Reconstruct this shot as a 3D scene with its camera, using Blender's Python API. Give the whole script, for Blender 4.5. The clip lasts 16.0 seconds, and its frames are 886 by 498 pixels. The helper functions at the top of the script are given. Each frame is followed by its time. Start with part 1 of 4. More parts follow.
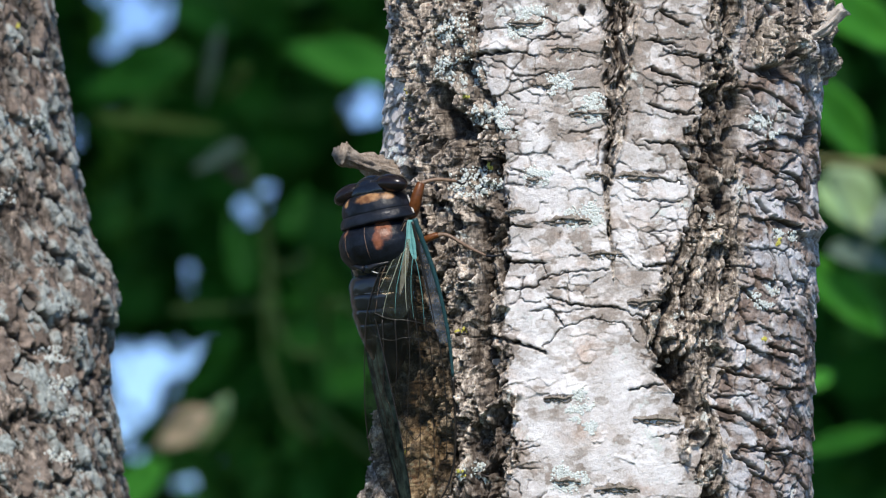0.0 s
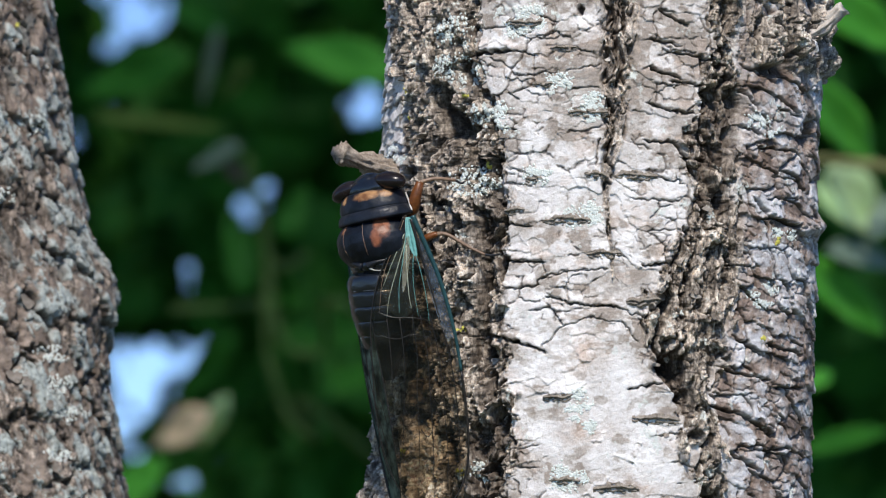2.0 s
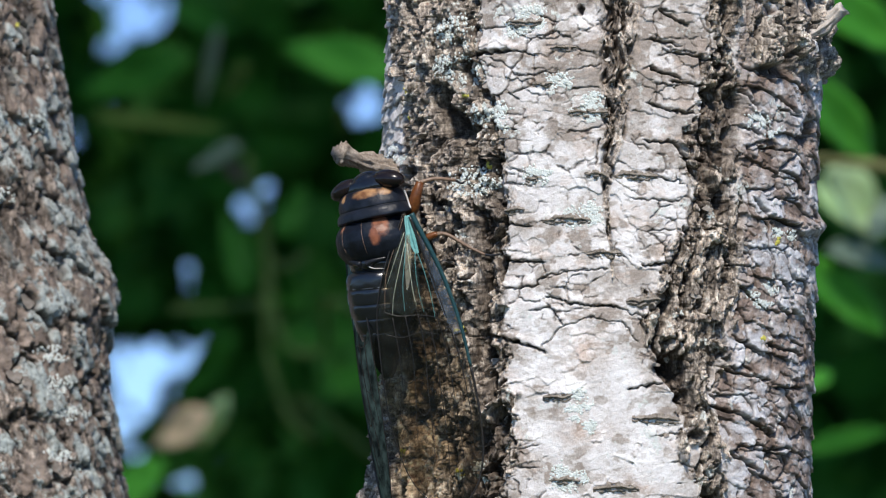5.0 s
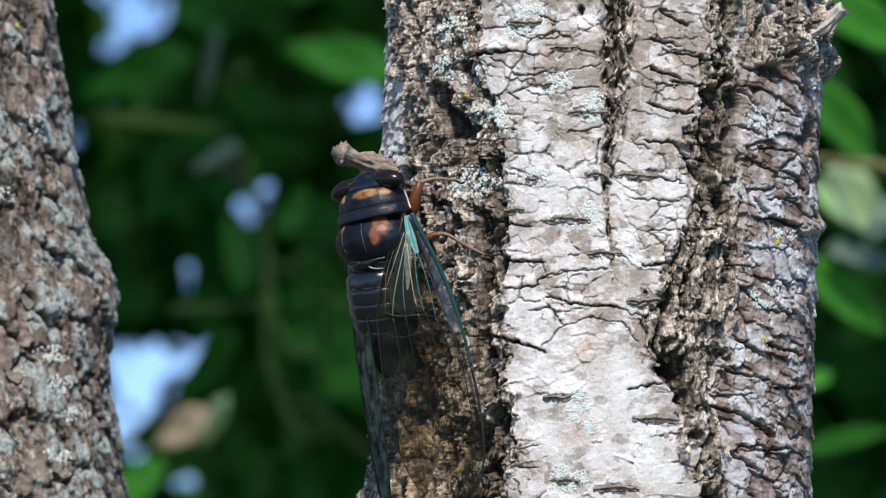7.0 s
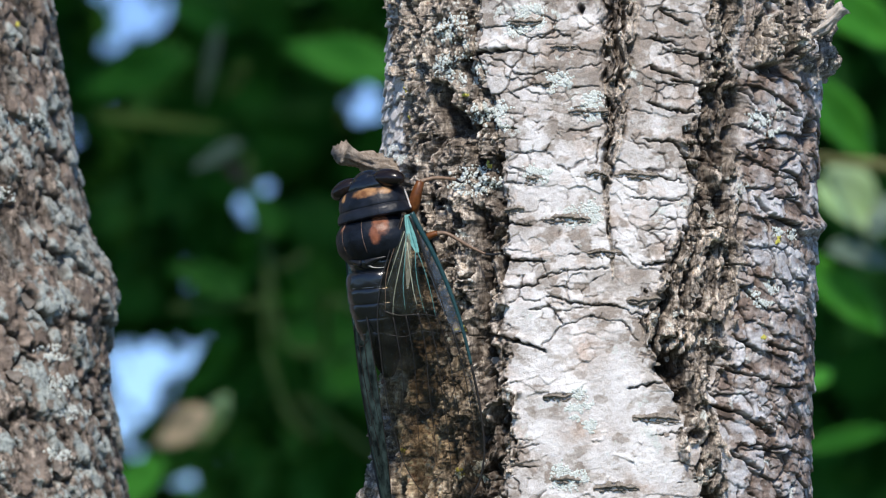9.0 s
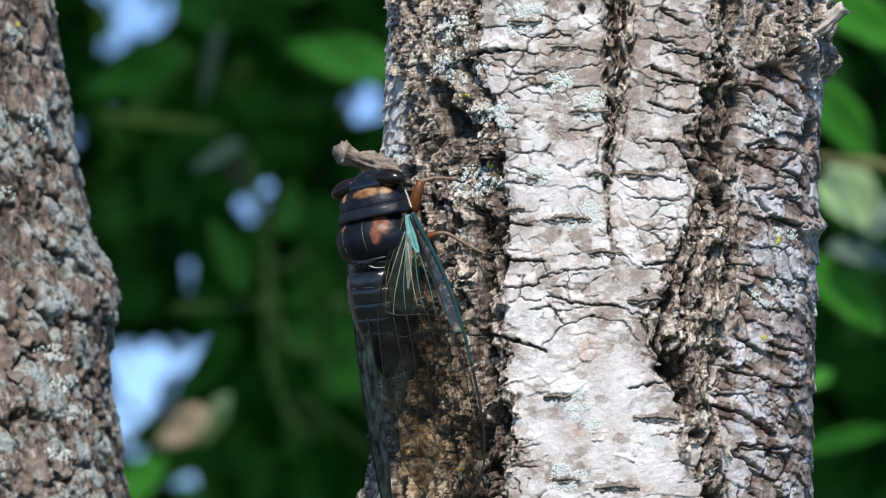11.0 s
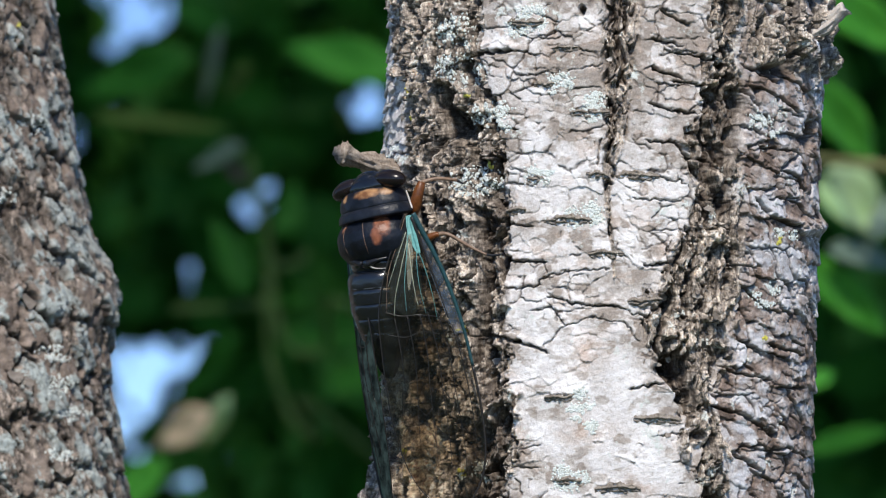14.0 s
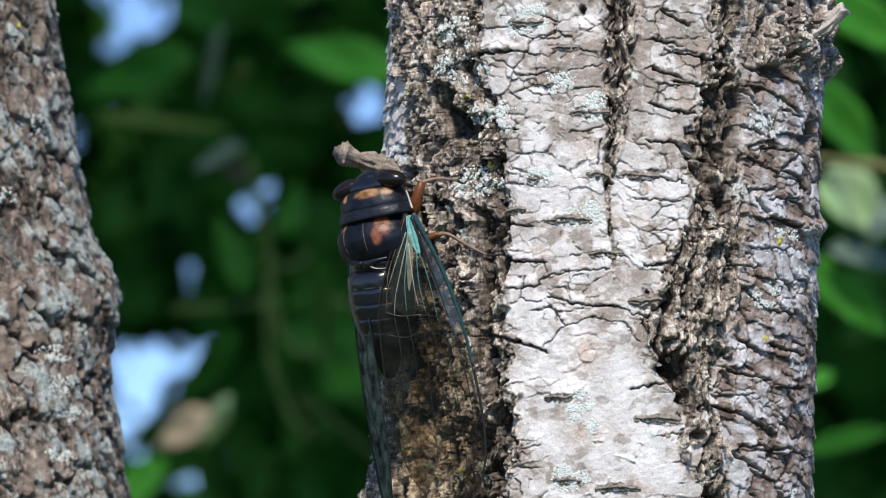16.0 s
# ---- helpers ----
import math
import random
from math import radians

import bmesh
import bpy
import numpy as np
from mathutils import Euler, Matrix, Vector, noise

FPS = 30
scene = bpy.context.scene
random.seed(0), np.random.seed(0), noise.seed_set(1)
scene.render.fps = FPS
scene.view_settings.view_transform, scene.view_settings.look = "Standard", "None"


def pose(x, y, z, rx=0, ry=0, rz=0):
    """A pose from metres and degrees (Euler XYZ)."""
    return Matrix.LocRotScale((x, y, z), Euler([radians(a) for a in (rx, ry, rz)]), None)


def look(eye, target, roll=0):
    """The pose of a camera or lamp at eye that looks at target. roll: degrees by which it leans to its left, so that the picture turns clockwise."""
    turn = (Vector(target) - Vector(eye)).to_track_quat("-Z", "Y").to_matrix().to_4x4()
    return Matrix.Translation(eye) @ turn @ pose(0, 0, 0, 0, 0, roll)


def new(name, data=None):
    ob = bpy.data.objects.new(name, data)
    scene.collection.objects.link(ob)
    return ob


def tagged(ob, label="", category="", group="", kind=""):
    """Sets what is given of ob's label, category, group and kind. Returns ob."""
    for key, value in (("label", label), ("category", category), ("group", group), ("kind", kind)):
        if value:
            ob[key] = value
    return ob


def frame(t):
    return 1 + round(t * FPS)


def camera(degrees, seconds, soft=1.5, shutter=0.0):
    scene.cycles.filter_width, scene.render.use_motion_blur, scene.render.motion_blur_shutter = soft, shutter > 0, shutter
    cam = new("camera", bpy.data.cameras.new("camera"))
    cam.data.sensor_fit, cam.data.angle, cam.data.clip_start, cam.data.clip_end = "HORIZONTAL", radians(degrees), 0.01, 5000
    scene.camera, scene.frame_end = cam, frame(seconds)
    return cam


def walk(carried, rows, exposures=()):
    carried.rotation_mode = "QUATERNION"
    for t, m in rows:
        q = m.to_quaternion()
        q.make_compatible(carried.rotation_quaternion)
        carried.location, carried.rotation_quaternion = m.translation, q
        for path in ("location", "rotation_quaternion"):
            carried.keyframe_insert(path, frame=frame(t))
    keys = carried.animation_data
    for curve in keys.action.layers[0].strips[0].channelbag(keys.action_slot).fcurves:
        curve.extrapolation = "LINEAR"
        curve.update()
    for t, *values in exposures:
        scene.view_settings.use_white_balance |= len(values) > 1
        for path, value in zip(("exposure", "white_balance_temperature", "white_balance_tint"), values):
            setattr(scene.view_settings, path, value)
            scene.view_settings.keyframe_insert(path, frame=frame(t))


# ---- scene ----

# All near things share one frame: its y axis is the line of sight, which rises six
# degrees, and its origin lies in the plane in which the insect sits, 1.9 m above the ground.
RISE = 6.0
HEIGHT = 1.9
REACH = 1.12
MM = 0.001
F = Matrix.Translation((0, 0, HEIGHT)) @ pose(0, 0, 0, RISE, 0, 0)

# ---- camera ----
cam = camera(8.0, 16.0, 1.2)
cam.data.dof.use_dof = True
cam.data.dof.focus_distance = REACH - 0.006
cam.data.dof.aperture_fstop = 40.0


def aim(dx, dy):
    """The camera's pose, turned by thousandths of a degree to the left and up."""
    return F @ pose(0, -REACH, 0, 90 + dy * 0.001, 0, dx * 0.001)


walk(cam, [(0.0, aim(7.5, 7.5)), (0.4, aim(0, 0)), (7.4, aim(0, 0)), (8.5, aim(1, -6)), (9.2, aim(2, -7)),
           (11.3, aim(7, -7)), (12.0, aim(8, 0)), (12.9, aim(8, 0)), (13.5, aim(15, 0)), (14.0, aim(14, 0)),
           (14.5, aim(9, 0)), (15.0, aim(16, 0)), (15.5, aim(15, -4)), (16.0, aim(15, 0))])

# ---- light ----
SUN_ELEVATION, SUN_TURN = 44.0, 0.0
scene.view_settings.exposure = -0.02
world = bpy.data.worlds.new("sky")
scene.world = world
world.use_nodes = True
wn = world.node_tree
sky = wn.nodes.new("ShaderNodeTexSky")
sky.sky_type = "NISHITA"
sky.sun_disc = False
sky.sun_elevation = radians(SUN_ELEVATION)
sky.sun_rotation = radians(180 - SUN_TURN)
sky.altitude = 1500
sky.air_density, sky.dust_density, sky.ozone_density = 0.65, 0.0, 5.0
wn.nodes["Background"].inputs["Strength"].default_value = 0.17
wn.links.new(sky.outputs["Color"], wn.nodes["Background"].inputs["Color"])

sun = new("sun", bpy.data.lights.new("sun", "SUN"))
sun.data.energy = 4.8
sun.data.angle = radians(7.0)
sun.data.color = (1.0, 0.93, 0.84)
ce, se = math.cos(radians(SUN_ELEVATION)), math.sin(radians(SUN_ELEVATION))
sun.matrix_world = look((ce * math.sin(radians(SUN_TURN)) * 20, -ce * math.cos(radians(SUN_TURN)) * 20, se * 20), (0, 0, 0))


# ---- materials ----
def nodes_of(name):
    m = bpy.data.materials.new(name)
    m.use_nodes = True
    return m, m.node_tree, m.node_tree.nodes["Principled BSDF"]


def add(tree, kind, **inputs):
    n = tree.nodes.new(kind)
    for key, value in inputs.items():
        n.inputs[key.replace("_", " ")].default_value = value
    return n


def ramp(tree, source, stops):
    n = tree.nodes.new("ShaderNodeValToRGB")
    el = n.color_ramp.elements
    while len(el) < len(stops):
        el.new(0.5)
    for e, (at, c) in zip(el, stops):
        e.position, e.color = at, (*c, 1)
    tree.links.new(source, n.inputs["Fac"])
    return n.outputs["Color"]


def mix(tree, fac, a, b, how="MIX"):
    n = tree.nodes.new("ShaderNodeMix")
    n.data_type, n.blend_type = "RGBA", how
    for sock, v in ((n.inputs[0], fac), (n.inputs[6], a), (n.inputs[7], b)):
        if isinstance(v, bpy.types.NodeSocket):
            tree.links.new(v, sock)
        else:
            sock.default_value = v if isinstance(v, float) else (*v, 1)
    return n.outputs[2]


def noise_tex(tree, scale, detail=4.0, rough=0.6, stretch=None):
    n = add(tree, "ShaderNodeTexNoise", Scale=scale, Detail=detail, Roughness=rough)
    co = tree.nodes.new("ShaderNodeTexCoord")
    if stretch:
        mp = tree.nodes.new("ShaderNodeMapping")
        mp.inputs["Scale"].default_value = stretch
        tree.links.new(co.outputs["Object"], mp.inputs["Vector"])
        tree.links.new(mp.outputs["Vector"], n.inputs["Vector"])
    else:
        tree.links.new(co.outputs["Object"], n.inputs["Vector"])
    return n.outputs["Fac"]


def bump(tree, shader, height, distance, strength=0.6):
    n = add(tree, "ShaderNodeBump", Strength=strength, Distance=distance)
    tree.links.new(height, n.inputs["Height"])
    tree.links.new(n.outputs["Normal"], shader.inputs["Normal"])


def simple(name, a, b, scale, roughness=0.6, relief=0.0, metallic=0.0, coat=0.0, spread=0.5, vary=0.0):
    """A surface that wavers between two colours, with fine relief."""
    m, t, s = nodes_of(name)
    n1 = noise_tex(t, scale)
    n2 = noise_tex(t, scale * 5.3, 3.0)
    c = ramp(t, n1, [(0.5 - spread / 2, a), (0.5 + spread / 2, b)])
    c = mix(t, 0.35, c, ramp(t, n2, [(0.35, a), (0.65, b)]))
    if vary:
        one = t.nodes.new("ShaderNodeObjectInfo").outputs["Random"]
        c = mix(t, vary, c, ramp(t, one, [(0.1, a), (0.9, b)]))
    t.links.new(c, s.inputs["Base Color"])
    s.inputs["Roughness"].default_value = roughness
    s.inputs["Metallic"].default_value = metallic
    s.inputs["Coat Weight"].default_value = coat
    s.inputs["Specular IOR Level"].default_value = 0.12 if "leaf" in name or name == "stem" else 0.6 if name == "black_shell" else 0.4
    if relief:
        bump(t, s, n2, relief)
    return m


def attribute(tree, name):
    n = tree.nodes.new("ShaderNodeAttribute")
    n.attribute_name = name
    return n.outputs["Fac"]


def bark_material(name, skin, plates, crusts, inner_shade, lichen, lichen_low, lichen_scale):
    """Outer bark: smooth skin, plates and crumbly crust, told apart by the surface's own attributes."""
    m, t, s = nodes_of(name)
    fine = noise_tex(t, 1400, 5.0, 0.7)
    mid = noise_tex(t, 260, 5.0, 0.65)
    streak = noise_tex(t, 420, 4.0, 0.6, (1.0, 1.0, 0.35))
    flat = noise_tex(t, 520, 4.0, 0.65, (0.5, 0.5, 1.6))
    pale = ramp(t, attribute(t, "shade"), [(k / (len(skin) - 1), c) for k, c in enumerate(skin)])
    pale = mix(t, ramp(t, fine, [(0.30, (0.6, 0.6, 0.6)), (0.43, (0, 0, 0))]), pale, skin[0])
    pale = mix(t, mix(t, 1.0, attribute(t, "stain"), (0.7, 0.7, 0.7), "MULTIPLY"), pale, ramp(t, mid, [(0.35, (0.42, 0.30, 0.23)), (0.62, (0.68, 0.53, 0.44))]))
    plate = ramp(t, attribute(t, "tone"), [(k / (len(plates) - 1), c) for k, c in enumerate(plates)])
    plate = mix(t, 0.55, plate, ramp(t, flat, [(0.34, (0.22, 0.21, 0.20)), (0.50, (0.5, 0.5, 0.5)), (0.66, (0.80, 0.80, 0.80))]), "OVERLAY")
    crust = ramp(t, mid, [(0.34, crusts[0]), (0.64, crusts[1])])
    crust = mix(t, attribute(t, "tone"), mix(t, 0.7, crust, crusts[0]), mix(t, 0.5, crust, crusts[1]))
    strings = noise_tex(t, 900, 4.0, 0.7, (1.0, 1.0, 0.22))
    crust = mix(t, 0.9, crust, ramp(t, strings, [(0.36, (0.10, 0.09, 0.08)), (0.50, (0.5, 0.5, 0.5)), (0.62, (0.92, 0.92, 0.91))]), "OVERLAY")
    tan = ramp(t, mid, [(0.32, (0.27, 0.19, 0.12)), (0.62, (0.64, 0.52, 0.38))])
    c = mix(t, attribute(t, "plate"), pale, plate)
    c = mix(t, attribute(t, "crust"), c, crust)
    c = mix(t, attribute(t, "bare"), c, tan)
    crumb = noise_tex(t, 1250, 4.0, 0.75)
    c = mix(t, attribute(t, "crust"), c, mix(t, 0.8, c, ramp(t, crumb, [(0.36, (0.10, 0.09, 0.08)), (0.50, (0.5, 0.5, 0.5)), (0.62, (0.92, 0.92, 0.91))]), "OVERLAY"))
    grain = noise_tex(t, 2600, 3.0, 0.75)
    c = mix(t, 0.5, c, ramp(t, grain, [(0.30, (0.28, 0.26, 0.24)), (0.50, (0.5, 0.5, 0.5)), (0.68, (0.75, 0.75, 0.74))]), "OVERLAY")
    spots = mix(t, 1.0, ramp(t, noise_tex(t, lichen_scale, 5.0, 0.65), [(lichen_low, (0, 0, 0)), (lichen_low + 0.05, (1, 1, 1))]),
                ramp(t, fine, [(0.42, (0, 0, 0)), (0.52, (1, 1, 1))]), "MULTIPLY")
    c = mix(t, spots, c, lichen)
    c = mix(t, attribute(t, "mint"), c, ramp(t, fine, [(0.36, tuple(0.45 * x for x in lichen)), (0.55, lichen)]))
    # Dark inner bark; the recesses also have their shade put into this colour.
    c = mix(t, attribute(t, "inner_shade"), c, inner_shade)
    t.links.new(c, s.inputs["Base Color"])
    s.inputs["Roughness"].default_value = 0.68
    s.inputs["Specular IOR Level"].default_value = 0.4
    both = t.nodes.new("ShaderNodeMath")
    both.operation = "MULTIPLY_ADD"
    both.inputs[1].default_value = 0.35
    t.links.new(streak, both.inputs[0])
    t.links.new(fine, both.inputs[2])
    bump(t, s, both.outputs[0], 0.0004, 0.6)
    return m


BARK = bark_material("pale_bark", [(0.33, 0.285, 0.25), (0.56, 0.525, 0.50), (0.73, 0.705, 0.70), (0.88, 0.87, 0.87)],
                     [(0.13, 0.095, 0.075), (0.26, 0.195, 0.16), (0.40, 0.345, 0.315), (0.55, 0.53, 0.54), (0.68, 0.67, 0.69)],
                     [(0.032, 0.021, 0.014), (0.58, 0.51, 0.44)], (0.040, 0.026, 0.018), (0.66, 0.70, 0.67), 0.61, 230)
BARK_GREY = bark_material("grey_bark", [(0.16, 0.125, 0.10), (0.30, 0.245, 0.21)], [(0.14, 0.107, 0.086), (0.32, 0.26, 0.22)],
                          [(0.045, 0.034, 0.026), (0.40, 0.34, 0.295)], (0.032, 0.022, 0.016), (0.50, 0.57, 0.56), 0.58, 120)
FLAKE = simple("bark_flake", (0.36, 0.31, 0.27), (0.64, 0.61, 0.58), 420, 0.85, 0.0003, vary=0.5)
FLAKE_BROWN = simple("brown_flake", (0.10, 0.075, 0.055), (0.48, 0.43, 0.38), 500, 0.85, 0.0004, vary=0.55)
FLAKE_GREY = simple("grey_flake", (0.16, 0.125, 0.10), (0.40, 0.36, 0.32), 200, 0.9, 0.0004)
LENTICEL = simple("lenticel", (0.07, 0.055, 0.04), (0.40, 0.36, 0.31), 800, 0.9, 0.0004)
TWIG = simple("twig_wood", (0.13, 0.09, 0.06), (0.50, 0.44, 0.38), 420, 0.85, 0.0004)
TWIG_PALE = simple("pale_twig", (0.34, 0.30, 0.26), (0.72, 0.68, 0.64), 420, 0.85, 0.0004)
LICHEN = simple("lichen", (0.52, 0.58, 0.55), (0.86, 0.90, 0.88), 900, 0.95, 0.0003)
YELLOW = simple("yellow_lichen", (0.44, 0.40, 0.07), (0.74, 0.70, 0.16), 900, 0.95, 0.0003)
LEAF = simple("leaf", (0.005, 0.042, 0.003), (0.018, 0.105, 0.008), 14, 0.65, 0.0)
LEAF_LIGHT = simple("young_leaf", (0.018, 0.10, 0.010), (0.06, 0.19, 0.026), 14, 0.6, 0.0)
LEAF_BIG = simple("broad_leaf", (0.006, 0.058, 0.004), (0.028, 0.14, 0.012), 20, 0.6)
# Sunlit look of two leaves, put into their colour.
LEAF_LIT_PALE = simple("lit_pale_leaf", (0.26, 0.50, 0.17), (0.55, 0.70, 0.40), 20, 0.6)
LEAF_DRY = simple("dry_leaf", (0.56, 0.40, 0.22), (0.78, 0.62, 0.40), 20, 0.7)
# Brighter copy of the broad leaf green, with sunlight painted into it.
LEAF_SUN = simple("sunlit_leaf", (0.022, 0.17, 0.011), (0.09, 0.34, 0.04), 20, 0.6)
STEM = simple("stem", (0.035, 0.085, 0.018), (0.09, 0.15, 0.045), 60, 0.7, 0.0)
TWIG_GREEN = simple("green_twig", (0.12, 0.13, 0.04), (0.22, 0.22, 0.09), 60, 0.7, 0.0)
LEAF_GREY = simple("greyish_leaf", (0.10, 0.16, 0.11), (0.20, 0.27, 0.21), 20, 0.6)
LEAF_OLIVE = simple("olive_leaf", (0.035, 0.085, 0.012), (0.09, 0.14, 0.03), 20, 0.6)
LEAF_BROWN = simple("brown_leaf", (0.05, 0.04, 0.03), (0.12, 0.09, 0.08), 20, 0.7)
WOOD_DARK = simple("branch_bark", (0.05, 0.04, 0.03), (0.13, 0.10, 0.08), 40, 0.9, 0.002)
GROUND = simple("grass_ground", (0.03, 0.05, 0.015), (0.09, 0.10, 0.04), 3, 0.95, 0.01)

BLACK = simple("black_shell", (0.003, 0.004, 0.006), (0.009, 0.012, 0.019), 300, 0.24, 0.0001, 0.0, 0.3)
BLACK_DULL = simple("dull_shell", (0.005, 0.006, 0.008), (0.018, 0.020, 0.026), 300, 0.38, 0.00015)
EYE = simple("dark_eye", (0.006, 0.005, 0.006), (0.016, 0.011, 0.012), 200, 0.25)
TAN = simple("tan_mark", (0.16, 0.075, 0.03), (0.46, 0.27, 0.12), 420, 0.4, 0.0001)
PALE_RIM = simple("pale_rim", (0.35, 0.33, 0.30), (0.72, 0.70, 0.66), 500, 0.5)
# Bluish gloss on the abdomen's rims, painted as a colour.
RIM_SHEEN = simple("rim_sheen", (0.05, 0.06, 0.08), (0.20, 0.23, 0.27), 500, 0.35)
AMBER = simple("amber_leg", (0.06, 0.018, 0.005), (0.22, 0.075, 0.018), 300, 0.4, 0.0001)
LEG = simple("leg", (0.08, 0.04, 0.026), (0.32, 0.22, 0.15), 300, 0.45, 0.0001)
TEAL = simple("teal_vein", (0.04, 0.17, 0.17), (0.18, 0.40, 0.385), 500, 0.35)
TEAL_DARK = simple("dark_teal_edge", (0.006, 0.028, 0.034), (0.028, 0.085, 0.095), 400, 0.35)
TEAL_LIGHT = simple("light_teal_skin", (0.07, 0.27, 0.26), (0.26, 0.53, 0.50), 500, 0.4)
CREAM = simple("cream_vein", (0.28, 0.31, 0.23), (0.55, 0.58, 0.46), 500, 0.4)
VEIN = simple("dark_vein", (0.006, 0.006, 0.007), (0.03, 0.025, 0.02), 300, 0.35)


def shell_material(name, dark_a, dark_b, mark_a, mark_b, roughness):
    """Dark shell with soft-edged coloured marks, set by the mesh's own attribute."""
    m, t, s = nodes_of(name)
    n1, n2 = noise_tex(t, 350, 4.0), noise_tex(t, 1600, 3.0)
    dark = ramp(t, n1, [(0.35, dark_a), (0.65, dark_b)])
    light = ramp(t, n1, [(0.38, mark_a), (0.6, mark_b)])
    blur = t.nodes.new("ShaderNodeMath")
    blur.operation = "MULTIPLY_ADD"
    t.links.new(n2, blur.inputs[0])
    blur.inputs[1].default_value = 0.5
    t.links.new(attribute(t, "mark"), blur.inputs[2])
    fac = ramp(t, blur.outputs[0], [(0.52, (0, 0, 0)), (0.84, (1, 1, 1))])
    t.links.new(mix(t, fac, dark, light), s.inputs["Base Color"])
    s.inputs["Roughness"].default_value = roughness
    s.inputs["Specular IOR Level"].default_value = 0.3
    bump(t, s, n2, 0.00012)
    return m


SHELL_TAN = shell_material("tan_marked_shell", (0.004, 0.006, 0.010), (0.014, 0.018, 0.029), (0.16, 0.07, 0.03), (0.46, 0.26, 0.12), 0.40)
SHELL_RUST = shell_material("rust_marked_shell", (0.003, 0.004, 0.007), (0.009, 0.013, 0.022), (0.09, 0.028, 0.012), (0.26, 0.095, 0.05), 0.40)


def membrane_material(name="wing_membrane", body=0.03, film_a=(0.05, 0.07, 0.07), film_b=(0.20, 0.24, 0.24)):
    """Clear smoky wing skin: light passes through, with a little film and a faint gloss."""
    m, t, s = nodes_of(name)
    out = t.nodes["Material Output"]
    clear = t.nodes.new("ShaderNodeBsdfTransparent")
    # Smoky clouding, dark enough to stand in for shadow beneath the wing too.
    smoke_shade = ramp(t, noise_tex(t, 210, 5.0, 0.62), [(0.34, (0.20, 0.175, 0.155)), (0.47, (0.62, 0.57, 0.49)), (0.60, (0.92, 0.89, 0.83))])
    t.links.new(smoke_shade, clear.inputs["Color"])
    gloss = add(t, "ShaderNodeBsdfGlossy", Roughness=0.28)
    t.links.new(ramp(t, noise_tex(t, 330, 4.0, 0.6), [(0.38, (0.025, 0.04, 0.045)), (0.62, (0.20, 0.33, 0.34))]), gloss.inputs["Color"])
    fr = add(t, "ShaderNodeFresnel", IOR=1.16)
    bp = add(t, "ShaderNodeBump", Strength=0.5, Distance=0.0006)
    t.links.new(noise_tex(t, 500, 3.0), bp.inputs["Height"])
    t.links.new(bp.outputs["Normal"], gloss.inputs["Normal"])
    mx = t.nodes.new("ShaderNodeMixShader")
    t.links.new(fr.outputs["Fac"], mx.inputs["Fac"])
    t.links.new(clear.outputs["BSDF"], mx.inputs[1])
    t.links.new(gloss.outputs["BSDF"], mx.inputs[2])
    film = t.nodes.new("ShaderNodeBsdfDiffuse")
    t.links.new(ramp(t, noise_tex(t, 260, 4.0), [(0.35, film_a), (0.65, film_b)]), film.inputs["Color"])
    last = add(t, "ShaderNodeMixShader", Fac=body)
    t.links.new(mx.outputs["Shader"], last.inputs[1])
    t.links.new(film.outputs["BSDF"], last.inputs[2])
    t.links.new(last.outputs["Shader"], out.inputs["Surface"])
    return m


MEMBRANE = membrane_material()
VEIL = membrane_material("milky_skin", 0.06, (0.10, 0.15, 0.14), (0.36, 0.42, 0.38))
CREAM_CELL = membrane_material("cream_cell", 0.30, (0.30, 0.30, 0.22), (0.62, 0.62, 0.50))
# Cell along the leading edge; its bluish reflection is put into the film colour.
CELL = membrane_material("edge_cell", 0.35, (0.03, 0.045, 0.06), (0.22, 0.28, 0.36))


# ---- building helpers ----
def part(name, bm, material, parent, label="", smooth=True):
    """Links a bmesh (or a mesh) as one mesh object under a thing or a part."""
    if isinstance(bm, bmesh.types.BMesh):
        me = bpy.data.meshes.new(name)
        bm.to_mesh(me)
        bm.free()
    else:
        me = bm
    if not me.materials:
        me.materials.append(material)
    if smooth:
        me.polygons.foreach_set("use_smooth", [True] * len(me.polygons))
    ob = new(name, me)
    ob.parent = parent
    if label:
        tagged(ob, label)
    return ob


def empty(name, m, label, category, group="", kind=""):
    ob = new(name)
    ob.matrix_world = m
    return tagged(ob, label, category, group, kind)


def blob(size, at=(0, 0, 0), turn=(0, 0, 0), bumpy=0.0, seg=28, rings=18, shape=None):
    """An ellipsoid of half sizes in mm, turned and set at a place in mm."""
    bm = bmesh.new()
    bmesh.ops.create_uvsphere(bm, u_segments=seg, v_segments=rings, radius=1.0)
    rot = pose(0, 0, 0, *turn)
    for v in bm.verts:
        p = v.co.copy()
        if shape:
            p = shape(p)
        p = Vector((p.x * size[0], p.y * size[1], p.z * size[2]))
        if bumpy:
            p += p.normalized() * bumpy * noise.noise(p * 0.9 + Vector(at) * 3.1)
        v.co = (rot @ p + Vector(at)) * MM
    return bm


def tube(points, radii, sides=8, bumpy=0.0, grain=0.0):
    """A closed tube through points in mm with a radius at each."""
    bm = bmesh.new()
    pts = [Vector(p) for p in points]
    rows = []
    for i, p in enumerate(pts):
        d = (pts[min(i + 1, len(pts) - 1)] - pts[max(i - 1, 0)]).normalized()
        a = d.cross(Vector((0.31, 0.9, 0.2))).normalized()
        b = d.cross(a)
        row = []
        for k in range(sides):
            w = math.tau * k / sides
            q = p + (a * math.cos(w) + b * math.sin(w)) * radii[i]
